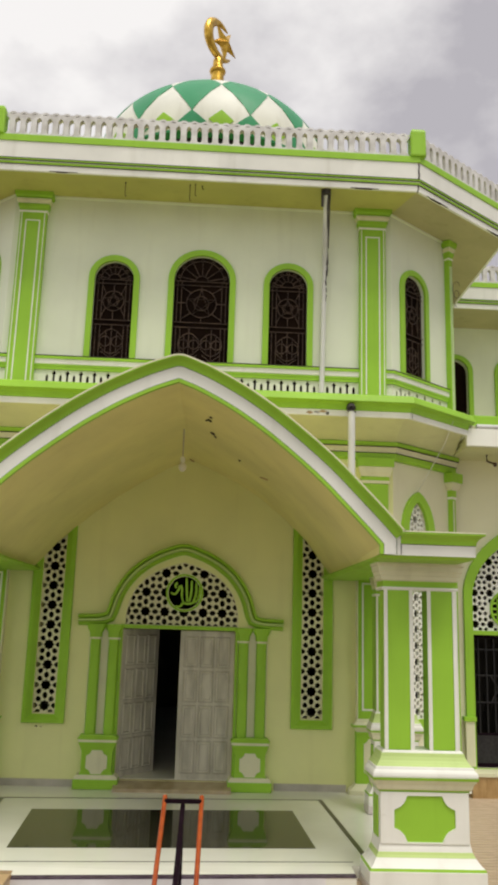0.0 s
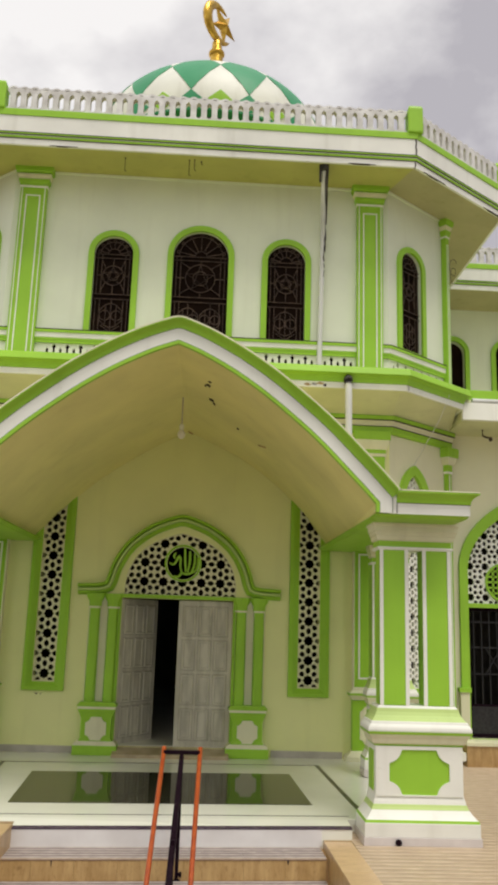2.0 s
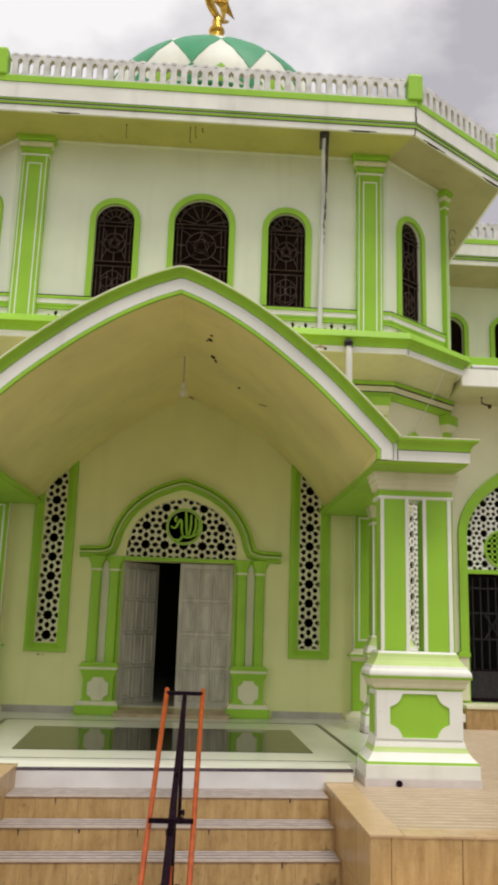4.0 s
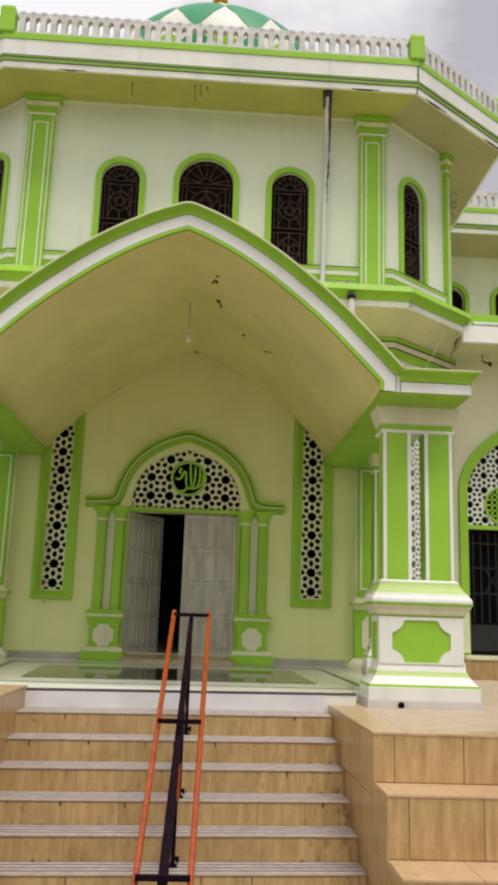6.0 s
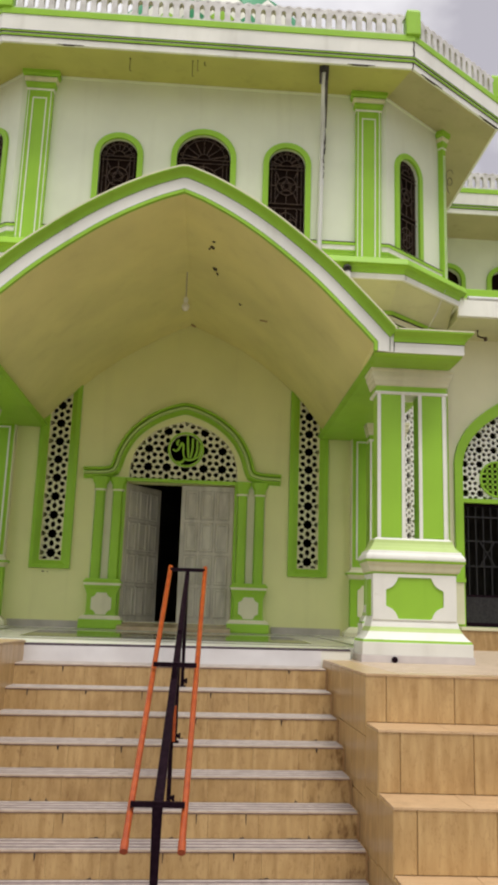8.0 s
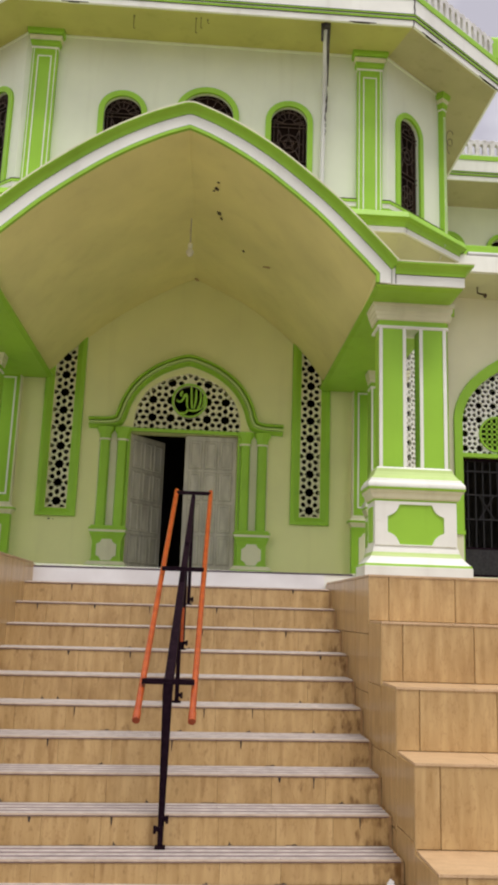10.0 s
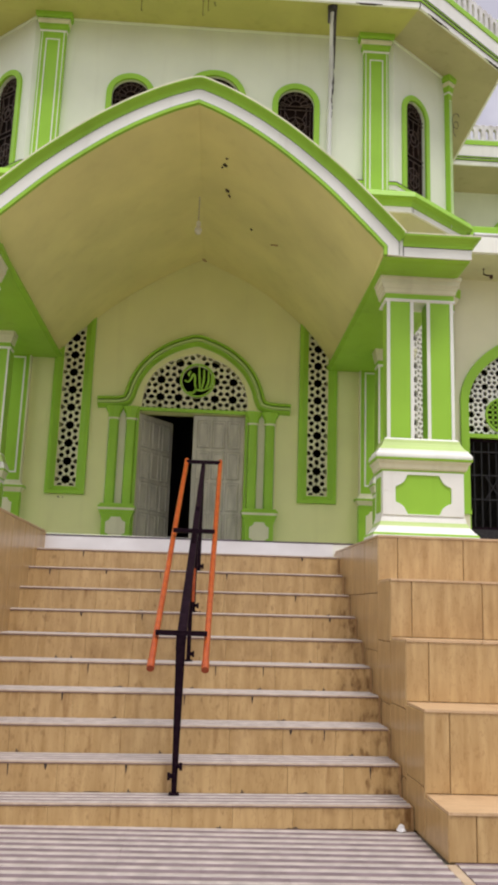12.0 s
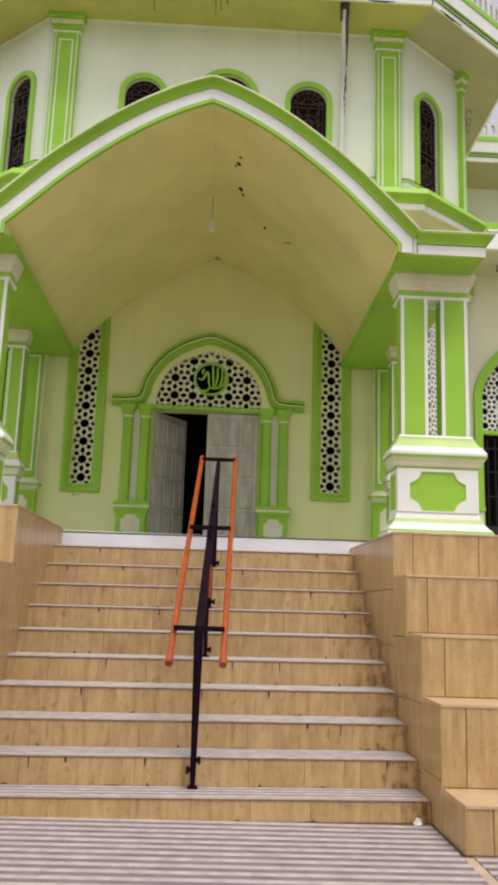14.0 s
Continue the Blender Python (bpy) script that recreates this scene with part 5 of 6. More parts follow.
# skirting and flat wall pilasters behind the rear columns
setting("baseboard", G().box(-2.2, -1.285, -0.014, 0.0, -0.02, 0.085).box(1.24, 2.16, -0.014, 0.0, -0.02, 0.085), GREY_TILE, "grey tiled skirting along the porch wall", "skirting")
for s in (1, -1):
    t = thing("wall_pilaster", "flat lime-green wall pilaster with a white line on a pedestal", "pilaster", (s * 2.45, 0, 0), "porch pilasters")
    mm = lambda a, b: (min(s * a, s * b), max(s * a, s * b))
    a, b = mm(2.295, 2.75)
    part("shaft", G().box(a, b, -0.10, 0.0, 0.90, 2.66), GREEN, t, bevel=0.005)
    a, b = mm(2.35, 2.70)
    part("line", frame_strip(a, b, 1.0, 2.62, 0.022, -0.106, -0.09), WHITE, t, "white line")
    part("edge", G().box(*mm(2.285, 2.30), -0.105, 0.0, 0.9, 2.66), CREAM, t)
    part("collar", G().loft([[(s * (2.52 - h), -0.10 - d, z), (s * (2.52 + h), -0.10 - d, z), (s * (2.52 + h), 0, z), (s * (2.52 - h), 0, z)] for z, h, d in ((0.74, 0.24, 0.01), (0.77, 0.26, 0.03), (0.80, 0.285, 0.05), (0.83, 0.285, 0.05), (0.86, 0.25, 0.02), (0.90, 0.235, 0.01))]), CREAM, t, "cream moulded collar")
    part("collar_line", G().loft([[(s * (2.52 - h), -0.10 - d, z), (s * (2.52 + h), -0.10 - d, z), (s * (2.52 + h), 0, z), (s * (2.52 - h), 0, z)] for z, h, d in ((0.80, 0.295, 0.06), (0.826, 0.295, 0.06))]), GREEN, t, "thin green line")
    part("pedestal", G().box(*mm(2.275, 2.76), -0.115, 0.0, 0.1, 0.74), GREEN, t, bevel=0.005)
    part("pedestal_panel", G().prism([(s * 2.52 + x, z) for x, z in notched(0.15, 0.2, 0.66, 0.06)], -0.125, -0.11, "y"), CREAM, t, "cream panel")
    part("foot", G().loft([[(s * (2.52 - h), -0.10 - d, z), (s * (2.52 + h), -0.10 - d, z), (s * (2.52 + h), 0, z), (s * (2.52 - h), 0, z)] for z, h, d in ((0.0, 0.34, 0.09), (0.05, 0.34, 0.09), (0.09, 0.29, 0.05), (0.12, 0.26, 0.03))]), CREAM, t, "cream foot")

# ---- upper storey: pilasters and windows ----
def pilaster(cx, m, w=0.378, label="lime-green pilaster with white lines and a moulded capital"):
    t = thing("pilaster", label, "pilaster", m @ Vector((cx, 0, 4.9)), "upper pilasters")
    h = w / 2
    part("shaft", G().box(cx - h, cx + h, -0.09, 0.0, 4.88, 7.76), GREEN, t, "", m, bevel=0.006)
    e_ = min(0.085, h * 0.55)
    part("line", frame_strip(cx - h + e_, cx + h - e_, 5.0, 7.60, min(0.016, h * 0.15), -0.097, -0.08), WHITE, t, "white line", m)
    g = G().box(cx - h + 0.022, cx - h + 0.033, -0.096, -0.08, 4.9, 7.76).box(cx + h - 0.033, cx + h - 0.022, -0.096, -0.08, 4.9, 7.76)
    if w > 0.3:
        part("edge_line", g, WHITE, t, "white line", m)
    k_ = 1.0 if w > 0.3 else 0.72
    ring = lambda z, e, d: [(cx - h - e * k_, -0.09 - d * k_, z), (cx + h + e * k_, -0.09 - d * k_, z), (cx + h + e * k_, 0, z), (cx - h - e * k_, 0, z)]
    part("capital_white_bead", G().loft([ring(7.715, 0.012, 0.012), ring(7.738, 0.016, 0.016)]), WHITE, t, "", m)
    part("capital_low", G().loft([ring(7.738, 0.012, 0.012), ring(7.775, 0.014, 0.014), ring(7.80, 0.03, 0.03), ring(7.838, 0.034, 0.034)]), GREEN, t, "", m)
    part("capital_white", G().loft([ring(7.838, 0.026, 0.026), ring(7.852, 0.03, 0.03), ring(7.875, 0.05, 0.05), ring(7.908, 0.054, 0.054)]), CREAM, t, "cream band", m)
    part("capital_groove", G().loft([ring(7.908, 0.04, 0.04), ring(7.925, 0.04, 0.04)]), GREEN, t, "", m)
    part("capital_top", G().loft([ring(7.925, 0.066, 0.066), ring(7.955, 0.08, 0.08), ring(8.034, 0.082, 0.085)]), GREEN, t, "", m)
    return t


I4 = Matrix()
pilaster(-2.387, I4)
pilaster(2.512, I4)
pilaster(SIDE - 0.045, M_RIGHT, 0.09, "narrow lime-green pilaster at the wall's end")
pilaster(0.045, M_LEFT, 0.09, "narrow lime-green pilaster at the wall's end")


def bars(segments, r=0.006, y=0.05):
    """Flat iron bars along lines of (x, z)."""
    g = G()
    for pts in segments:
        rings = []
        for i, (x, z) in enumerate(pts):
            a, b = pts[max(i - 1, 0)], pts[min(i + 1, len(pts) - 1)]
            dx, dz = b[0] - a[0], b[1] - a[1]
            ln = math.hypot(dx, dz) or 1
            ox, oz = -dz / ln * r, dx / ln * r
            rings.append([(x + ox, y - r, z + oz), (x - ox, y - r, z - oz), (x - ox, y + r, z - oz), (x + ox, y + r, z + oz)])
        g.loft(rings)
    return g


def iron_pattern(x0, x1, zb, zt):
    """Rods of one grille: a fan, a ringed star over a double rail, and paired scrolls below."""
    xc, w, out = (x0 + x1) / 2, x1 - x0, []
    zs = zt - w / 2 * 0.95
    h = zs - zb
    line = lambda *p: out.append(list(p))
    ring = lambda cx, cz, r: out.append(arc(cx, cz, r, 0, 360, 18))
    for a in range(12, 180, 26):
        c, s = math.cos(radians(a)), math.sin(radians(a))
        line((xc + 0.09 * c, zs + 0.09 * s), (xc + (w / 2 - 0.08) * c, zs + (w / 2 - 0.08) * s))
        ring(xc + (w / 2 - 0.06) * c, zs + (w / 2 - 0.06) * s, 0.02)
    out.append(arc(xc, zs, w / 2 - 0.08, 0, 180, 14))
    out.append(arc(xc, zs, 0.09, 0, 180, 8))
    for f in (0.02, 0.43, 0.49, 0.95, 1.0):
        line((x0, zb + h * f), (x1, zb + h * f))
    for e in (0.05, 0.11):
        for x in (x0 + e, x1 - e):
            line((x, zb), (x, zb + h * 0.43))
            line((x, zb + h * 0.49), (x, zs))
    c = zb + h * 0.73
    r = min(w * 0.27, h * 0.2)
    ring(xc, c, r)
    ring(xc, c, r * 0.5)
    out.append([(xc + r * 0.95 * math.cos(radians(90 + 144 * i)), c + r * 0.95 * math.sin(radians(90 + 144 * i))) for i in range(6)])
    for s in (-1, 1):
        line((xc + s * r, c), (x1 - 0.05 if s > 0 else x0 + 0.05, c))
        line((xc, c + s * r), (xc, zb + h * (0.95 if s > 0 else 0.49)))
        for q in (-1, 1):
            line((xc + s * r * 0.72, c + q * r * 0.72), (xc + s * (w / 2 - 0.11), c + q * h * 0.20))
    n = 2 if w > 0.6 else 1
    for k in range(n):
        cx = xc + (k - (n - 1) / 2) * w * 0.40
        c2, q = zb + h * 0.225, min(0.17, w * 0.27) / (1.25 if n == 2 else 1)
        line((cx, zb + h * 0.02), (cx, zb + h * 0.43))
        for s in (-1, 1):
            out.append(arc(cx + s * q * 0.55, c2, q * 0.5, 0, 360, 14))
            out.append([(cx, c2 + q * 1.25), (cx + s * q * 0.5, c2 + q * 1.05), (cx + s * q * 1.05, c2 + q * 0.5), (cx + s * q * 1.1, c2), (cx + s * q * 1.05, c2 - q * 0.5), (cx + s * q * 0.5, c2 - q * 1.05), (cx, c2 - q * 1.25)])
            line((cx, zb + h * 0.02), (cx + s * q * 0.9, zb + h * 0.10))
            line((cx + s * q * 0.5, c2 - q * 0.9), (cx + s * q * 0.5, c2 + q * 0.9))
    return out


def window(name, x0, x1, zb, zt, m, label):
    t = tagged(thing(name, label, "window", m @ Vector(((x0 + x1) / 2, 0, zb))), kind="structure")
    hole = window_hole(x0, x1, zb, zt)
    outer = round_arch(x0, x1, zb - 0.003, zt)
    part("frame", G().holed(outer, [hole], -0.04, 0.01), GREEN, t, "lime-green frame", m, bevel=0.006)
    big = round_arch(x0 + 0.07, x1 - 0.07, zb, zt - 0.07)
    part("pane", G().prism(big, 0.055, 0.065, "y"), DARK_GLASS, t, "dark glass", m)
    part("grille", bars(iron_pattern(x0 + 0.085, x1 - 0.085, zb, zt - 0.085), 0.0055, 0.035), IRON, t, "brown-grey iron grille", m)
    return t


LABEL_W = "dark arched window with an iron grille in a lime-green frame"
for k, wdw in enumerate(UP_WINDOWS):
    window(f"window_{k + 1}", *wdw, I4, "wide " + LABEL_W if k == 1 else LABEL_W)
window("window_4", *side_window, M_RIGHT, LABEL_W)
window("window_5", *left_window, M_LEFT, LABEL_W)

# lower pointed screens on the slanted walls
for m, arch_, name in ((M_RIGHT, low_arch, "right"), (M_LEFT, mirror(low_arch), "left")):
    xs = [p[0] for p in arch_]
    t = thing("pointed_screen", "tall pointed star-pierced screen in a lime-green frame", "screen", m @ Vector(((min(xs) + max(xs)) / 2, 0, 0.8)), "slanted wall screens")
    part("screen", G().holed(arch_, star_lattice(min(xs), max(xs), 0.87, 3.8, 0.215, arch_), 0.02, 0.06), WHITE, t, "white pierced screen", m)
    part("frame", G().holed(pointed_arch(min(xs) - 0.13, max(xs) + 0.15, 0.74, 3.34, 3.93, 7, 0.75), [arch_], -0.05, 0.012), GREEN, t, "green frame", m)
    x = SIDE - 0.085 if m is M_RIGHT else 0.085
    c = thing("corner_pilaster", "thin green wall pilaster with a cream capital", "pilaster", m @ Vector((x, 0, 0)), "corner pilasters")
    part("shaft", G().box(x - 0.048, x + 0.048, -0.07, 0, -0.1, 3.92), GREEN, c, "", m, bevel=0.005)
    part("line", G().box(x - 0.012, x + 0.004, -0.076, -0.06, 0.4, 3.9), WHITE, c, "white line", m)
    ring = lambda z, h, d: [(x - h, -0.07 - d, z), (x + h, -0.07 - d, z), (x + h, 0, z), (x - h, 0, z)]
    part("bead", G().loft([ring(3.92, 0.06, 0.015), ring(3.95, 0.06, 0.015)]), WHITE, c, "", m)
    part("neck", G().loft([ring(3.95, 0.055, 0.01), ring(4.05, 0.055, 0.01)]), GREEN, c, "", m)
    part("capital", G().loft([ring(4.05, 0.07, 0.03), ring(4.10, 0.10, 0.05), ring(4.16, 0.11, 0.06)]), CREAM, c, "cream capital", m)
    part("abacus", G().loft([ring(4.16, 0.13, 0.075), ring(4.298, 0.135, 0.08)]), GREEN, c, "", m)

for s in (1, -1):
    cx = 2.54 * s if s > 0 else -2.40
    t = thing("wall_pier", "green-topped pilaster on the wall above the porch roof", "pilaster", (cx, 0, 2.7), "upper porch pilasters")
    part("shaft", G().box(cx - 0.18, cx + 0.18, -0.07, 0.0, 2.7, 3.965), GREEN, t, bevel=0.005)
    part("bead", G().box(cx - 0.20, cx + 0.20, -0.09, 0.0, 3.965, 4.005), CREAM, t)
    part("neck", G().box(cx - 0.19, cx + 0.19, -0.085, 0.0, 4.005, 4.06), GREEN, t)
    part("capital", G().loft([[(cx - h, -0.07 - d, z), (cx + h, -0.07 - d, z), (cx + h, 0, z), (cx - h, 0, z)] for z, h, d in ((4.06, 0.20, 0.03), (4.12, 0.22, 0.05), (4.19, 0.235, 0.06))]), CREAM, t, "cream capital")
    part("abacus", G().box(cx - 0.25, cx + 0.25, -0.145, 0.0, 4.19, 4.31), GREEN, t, bevel=0.005)

# ---- side wing with the gate ----
gate_arch = pointed_arch(4.13, 5.62, 2.04, 2.55, 3.42)
gate_hole = [(4.16, 0.17), (5.62, 0.17), (5.62, 2.0), (4.16, 2.0)]
setting("wall_wing_low", G().holed([(3.96, -0.3), (9.5, -0.3), (9.5, 4.56), (3.96, 4.56)], [gate_arch, gate_hole], 0.95, 1.17), LOW_WALL, "pale wing wall with a gate", "wall")
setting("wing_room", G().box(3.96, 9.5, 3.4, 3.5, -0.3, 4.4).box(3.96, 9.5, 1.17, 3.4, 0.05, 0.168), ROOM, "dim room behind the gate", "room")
gate = tagged(thing("gate", "black iron double gate under a pierced pointed arch", "gate", (4.9, 0.95, 0.17)), kind="structure")
g = G().box(4.16, 4.20, 1.0, 1.04, 0.18, 1.99).box(4.87, 4.91, 1.0, 1.04, 0.18, 1.99).box(5.58, 5.62, 1.0, 1.04, 0.18, 1.99)
g.box(4.2, 5.58, 1.0, 1.04, 0.18, 0.23).box(4.2, 5.58, 1.0, 1.04, 1.94, 1.99).box(4.2, 5.58, 1.01, 1.03, 0.60, 0.63)
part("gate_frame", g, BLACK_METAL, gate, "black frame", bevel=0.003)
part("kick_plate", G().box(4.2, 4.87, 1.012, 1.026, 0.23, 0.60).box(4.91, 5.58, 1.012, 1.026, 0.23, 0.60), GATE_IRON, gate, "black steel plate")
for k in range(12):
    x = 4.20 + (k + 0.5) * 1.38 / 12
    part("bar", G().box(x - 0.007, x + 0.007, 1.012, 1.026, 0.63, 1.94), GATE_IRON, gate)
part("scrolls", bars([[(a, z), (a + 0.69, z)] for a in (4.19, 4.89) for z in (1.05, 1.42, 1.78)] + [[(a + 0.23, 1.05), (a + 0.345, 1.235), (a + 0.46, 1.05)] for a in (4.19, 4.89)] + [[(a + 0.23, 1.42), (a + 0.345, 1.235), (a + 0.46, 1.42)] for a in (4.19, 4.89)], 0.009, 1.005), GATE_IRON, gate, "iron scrolls")
part("lintel", G().box(4.10, 5.68, 0.91, 1.10, 1.985, 2.045), GREEN, gate, "green lintel")
part("screen", G().holed(gate_arch, star_lattice(4.16, 5.62, 2.04, 3.4, 0.225, gate_arch, (4.71, 2.36, 0.275)) + [arc(4.71, 2.36, 0.255, 0, 350, 31)], 0.97, 1.02), WHITE, gate, "white pierced screen")
part("emblem_ring", G().holed(arc(4.71, 2.36, 0.28, 0, 350, 31), [arc(4.71, 2.36, 0.25, 0, 350, 31)], 0.94, 0.99), GREEN, gate, "green ring")
grid = [[(4.71 + dx, 2.36 - math.sqrt(0.25**2 - dx * dx)), (4.71 + dx, 2.36 + math.sqrt(0.25**2 - dx * dx))] for dx in (-0.16, -0.08, 0.0, 0.08, 0.16)]
grid += [[(4.71 - math.sqrt(0.25**2 - dz * dz), 2.36 + dz), (4.71 + math.sqrt(0.25**2 - dz * dz), 2.36 + dz)] for dz in (-0.16, -0.08, 0.0, 0.08, 0.16)]
part("emblem_grid", bars(grid, 0.014, 0.965), GREEN, gate, "green interlaced grid")
part("frame", G().holed(pointed_arch(4.03, 5.75, -0.1, 2.60, 3.62), [pointed_arch(4.155, 5.625, 0.17, 2.55, 3.425)], 0.89, 0.965), GREEN, gate, "green pointed frame", bevel=0.006)
part("impost", G().box(3.98, 4.15, 0.84, 0.95, 0.80, 0.86), GREEN, gate)
part("impost_block", G().box(4.0, 4.13, 0.86, 0.95, 0.2, 0.80), CREAM, gate, "cream pedestal of the frame", bevel=0.006)
part("gate_step", G().box(3.97, 6.2, 0.55, 0.95, -0.16, 0.12), WOOD, gate, "wood-look tiled step", bevel=0.005)
part("gate_sill", G().box(3.97, 6.2, 0.53, 1.0, 0.12, 0.168), CREAM, gate, "cream sill", bevel=0.005)

setting("slab_wing", G().box(3.86, 9.5, 0.02, 4.3, 4.55, 4.86), SLAB_SOFFIT, "terrace slab over the gate", "slab")
wing_edge = tagged(thing("wing_cornice", "white slab edge with a green top band", "cornice", (6, 0, 4.6)), kind="structure")
part("fascia", G().box(3.83, 9.5, -0.06, 0.018, 4.55, 4.80), WHITE, wing_edge, "white fascia", bevel=0.008)
part("gutter", G().tube([(3.98, -0.03, 4.83), (9.5, -0.03, 4.83)], 0.04), PIPE, wing_edge, "pale gutter pipe", smooth=True)
part("top_band", G().box(3.84, 9.5, 0.05, 0.13, 4.84, 5.02), GREEN, wing_edge, "green band", bevel=0.01)
wing_holes = [round_arch(4.77 + k * 1.15, 5.30 + k * 1.15, 5.0, 7.28) for k in range(4)]
setting("wall_wing_upper", G().holed([(3.96, 4.86), (9.5, 4.86), (9.5, 8.0), (3.96, 8.0)], wing_holes, 4.3, 4.5), WALL, "pale wing wall with arched openings", "wall")
setting("roof_wing", G().box(4.70, 9.5, 3.23, 9.2, 7.95, 8.38), SHADED_SOFFIT, "flat wing roof", "roof")
setting("wing_closure", G().box(9.5, 9.7, 0.9, 9.2, -0.3, 8.1), WALL, "pale end wall of the wing", "wall")
for k in range(4):
    t = tagged(thing(f"window_{6 + k}", "dark arched wing opening in a lime-green frame", "window", (5.03 + k * 1.15, 4.3, 5.0)), kind="structure")
    part("frame", G().holed(round_arch(4.68 + k * 1.15, 5.39 + k * 1.15, 4.95, 7.37), [wing_holes[k]], 4.24, 4.32), GREEN, t, "lime-green frame", bevel=0.006)
    part("pane", G().prism(round_arch(4.75 + k * 1.15, 5.32 + k * 1.15, 4.97, 7.30), 4.42, 4.44, "y"), DARK_GLASS, t, "dark glass")

# ---- dome and finial ----
DX, DY, DZ, DA, DB, TH0, N = 0.095, 3.54, 10.36, 2.245, 1.654, 0.063, 14


def on_dome(th, ph, lift=0.0):
    th += TH0
    return (DX + (DA + lift) * math.sin(ph) * math.sin(th), DY - (DA + lift) * math.sin(ph) * math.cos(th), DZ + (DB + lift) * math.cos(ph))


dome = thing("dome", "dome painted with emerald green and white diamonds", "dome", (DX, DY, 8.4))
rows = [[on_dome(2 * math.pi * j / 56, radians(ph)) for j in range(56)] for ph in (2, 10, 20, 30, 40, 50, 60, 70, 80, 90, 98)]
part("shell", G().loft(rows), DOME_WHITE, dome, "white shell", smooth=True)
# Near-black colour stands for the shadow and recesses below the dome.
part("drum", G().lathe([(8.38, 2.02), (9.6, 2.02), (10.2, 2.02)], DX, DY, 48), DRUM_SHADOW, dome, "dark drum under the dome", smooth=True)
part("rim", G().lathe([(10.10, 2.0), (10.10, 2.235), (10.135, 2.245), (10.14, 2.0)], DX, DY, 48), DOME_GREEN, dome, "emerald rim")
RINGS = [radians(a) for a in (8, 33, 59.4, 85.7, 93.5)]


def diamond(th, top, mid, low, lift, share=1.0):
    """A kite between three rings, n by n patches on the dome."""
    g, n, st = G(), 7, share * math.pi / N
    def at(u, w):
        # corners: top, right, bottom, left
        a, b = u * (1 - w), u * w
        return th + (u - w) * st, top + (u * (1 - w) + w * (1 - u)) * (mid - top) + u * w * (low - top)
    pts = [on_dome(*at(i / n, j / n), lift) for i in range(n + 1) for j in range(n + 1)]
    low_pts = [on_dome(*at(i / n, j / n), -0.01) for i in range(n + 1) for j in range(n + 1)]
    k = n + 1
    g.add(pts, [(i * k + j, (i + 1) * k + j, (i + 1) * k + j + 1, i * k + j + 1) for i in range(n) for j in range(n)])
    edge = [i * k for i in range(k)] + [n * k + j for j in range(1, k)] + [i * k + n for i in range(n - 1, -1, -1)] + [j for j in range(n - 1, 0, -1)]
    m_ = len(edge)
    g.add([pts[e] for e in edge] + [low_pts[e] for e in edge], [(i, (i + 1) % m_, (i + 1) % m_ + m_, i + m_) for i in range(m_)])
    return g


for k in range(N):
    th = (k + 0.5) * 2 * math.pi / N
    part("green_diamond", diamond(th, RINGS[1], RINGS[2], RINGS[3], 0.006), DOME_GREEN, dome, "emerald diamond", smooth=True)
    part("crown_diamond", diamond(th - math.pi / N, RINGS[0], RINGS[1], RINGS[2] - 0.001, 0.004), DOME_WHITE, dome, "", smooth=True)
    part("low_diamond", diamond(th, RINGS[3], RINGS[4], radians(98), 0.006, 0.5), DOME_GREEN, dome, "emerald diamond", smooth=True)
    part("lime_diamond", diamond(th - math.pi / N, radians(85.5), radians(92), radians(98), 0.012, 0.42), GREEN, dome, "small lime-green diamond", smooth=True)

finial = thing("finial", "gilded crescent and star on a turned stem", "finial", (DX, DY, 11.9))
part("stem", G().lathe([(11.96, 0.17), (12.3, 0.155), (12.6, 0.14), (12.80, 0.125), (12.83, 0.15), (12.87, 0.165), (12.92, 0.15), (12.95, 0.115), (13.05, 0.10), (13.12, 0.10), (13.18, 0.07)], DX + 0.02, DY, 20), GOLD, finial, "gilded stem", smooth=True)
CZ, CR = 13.60, 0.45
FX = DX + 0.02
TURNED = Matrix.Translation((FX, DY, 0)) @ Matrix.Rotation(radians(52), 4, "Z") @ Matrix.Translation((-FX, -DY, 0))
crescent_rings = []
for i in range(29):
    a = radians(52 + (360 - 52 - 30) * i / 28)
    wid = 0.014 + 0.10 * math.sin(math.pi * i / 28) ** 0.75
    c, s_ = math.cos(a), math.sin(a)
    crescent_rings.append([(FX + (CR - wid + wid * math.cos(b)) * c * 1.02, DY + wid * 0.75 * math.sin(b), CZ + (CR - wid + wid * math.cos(b)) * s_) for b in (j * math.pi / 5 for j in range(10))])
part("crescent", G().loft(crescent_rings), GOLD, finial, "gilded crescent", TURNED, smooth=True)
SX, SZ = FX + 0.18, CZ + 0.04
star_pts = [(SX + (0.42 if k % 2 == 0 else 0.16) * math.cos(radians(60 + 36 * k)), SZ + (0.42 if k % 2 == 0 else 0.16) * math.sin(radians(60 + 36 * k))) for k in range(10)]
sv = [(x, DY, z) for x, z in star_pts] + [(SX, DY - 0.12, SZ), (SX, DY + 0.12, SZ)]
part("star", G().add(sv, [(i, (i + 1) % 10, 10) for i in range(10)] + [((i + 1) % 10, i, 11) for i in range(10)]), GOLD, finial, "gilded star", TURNED)

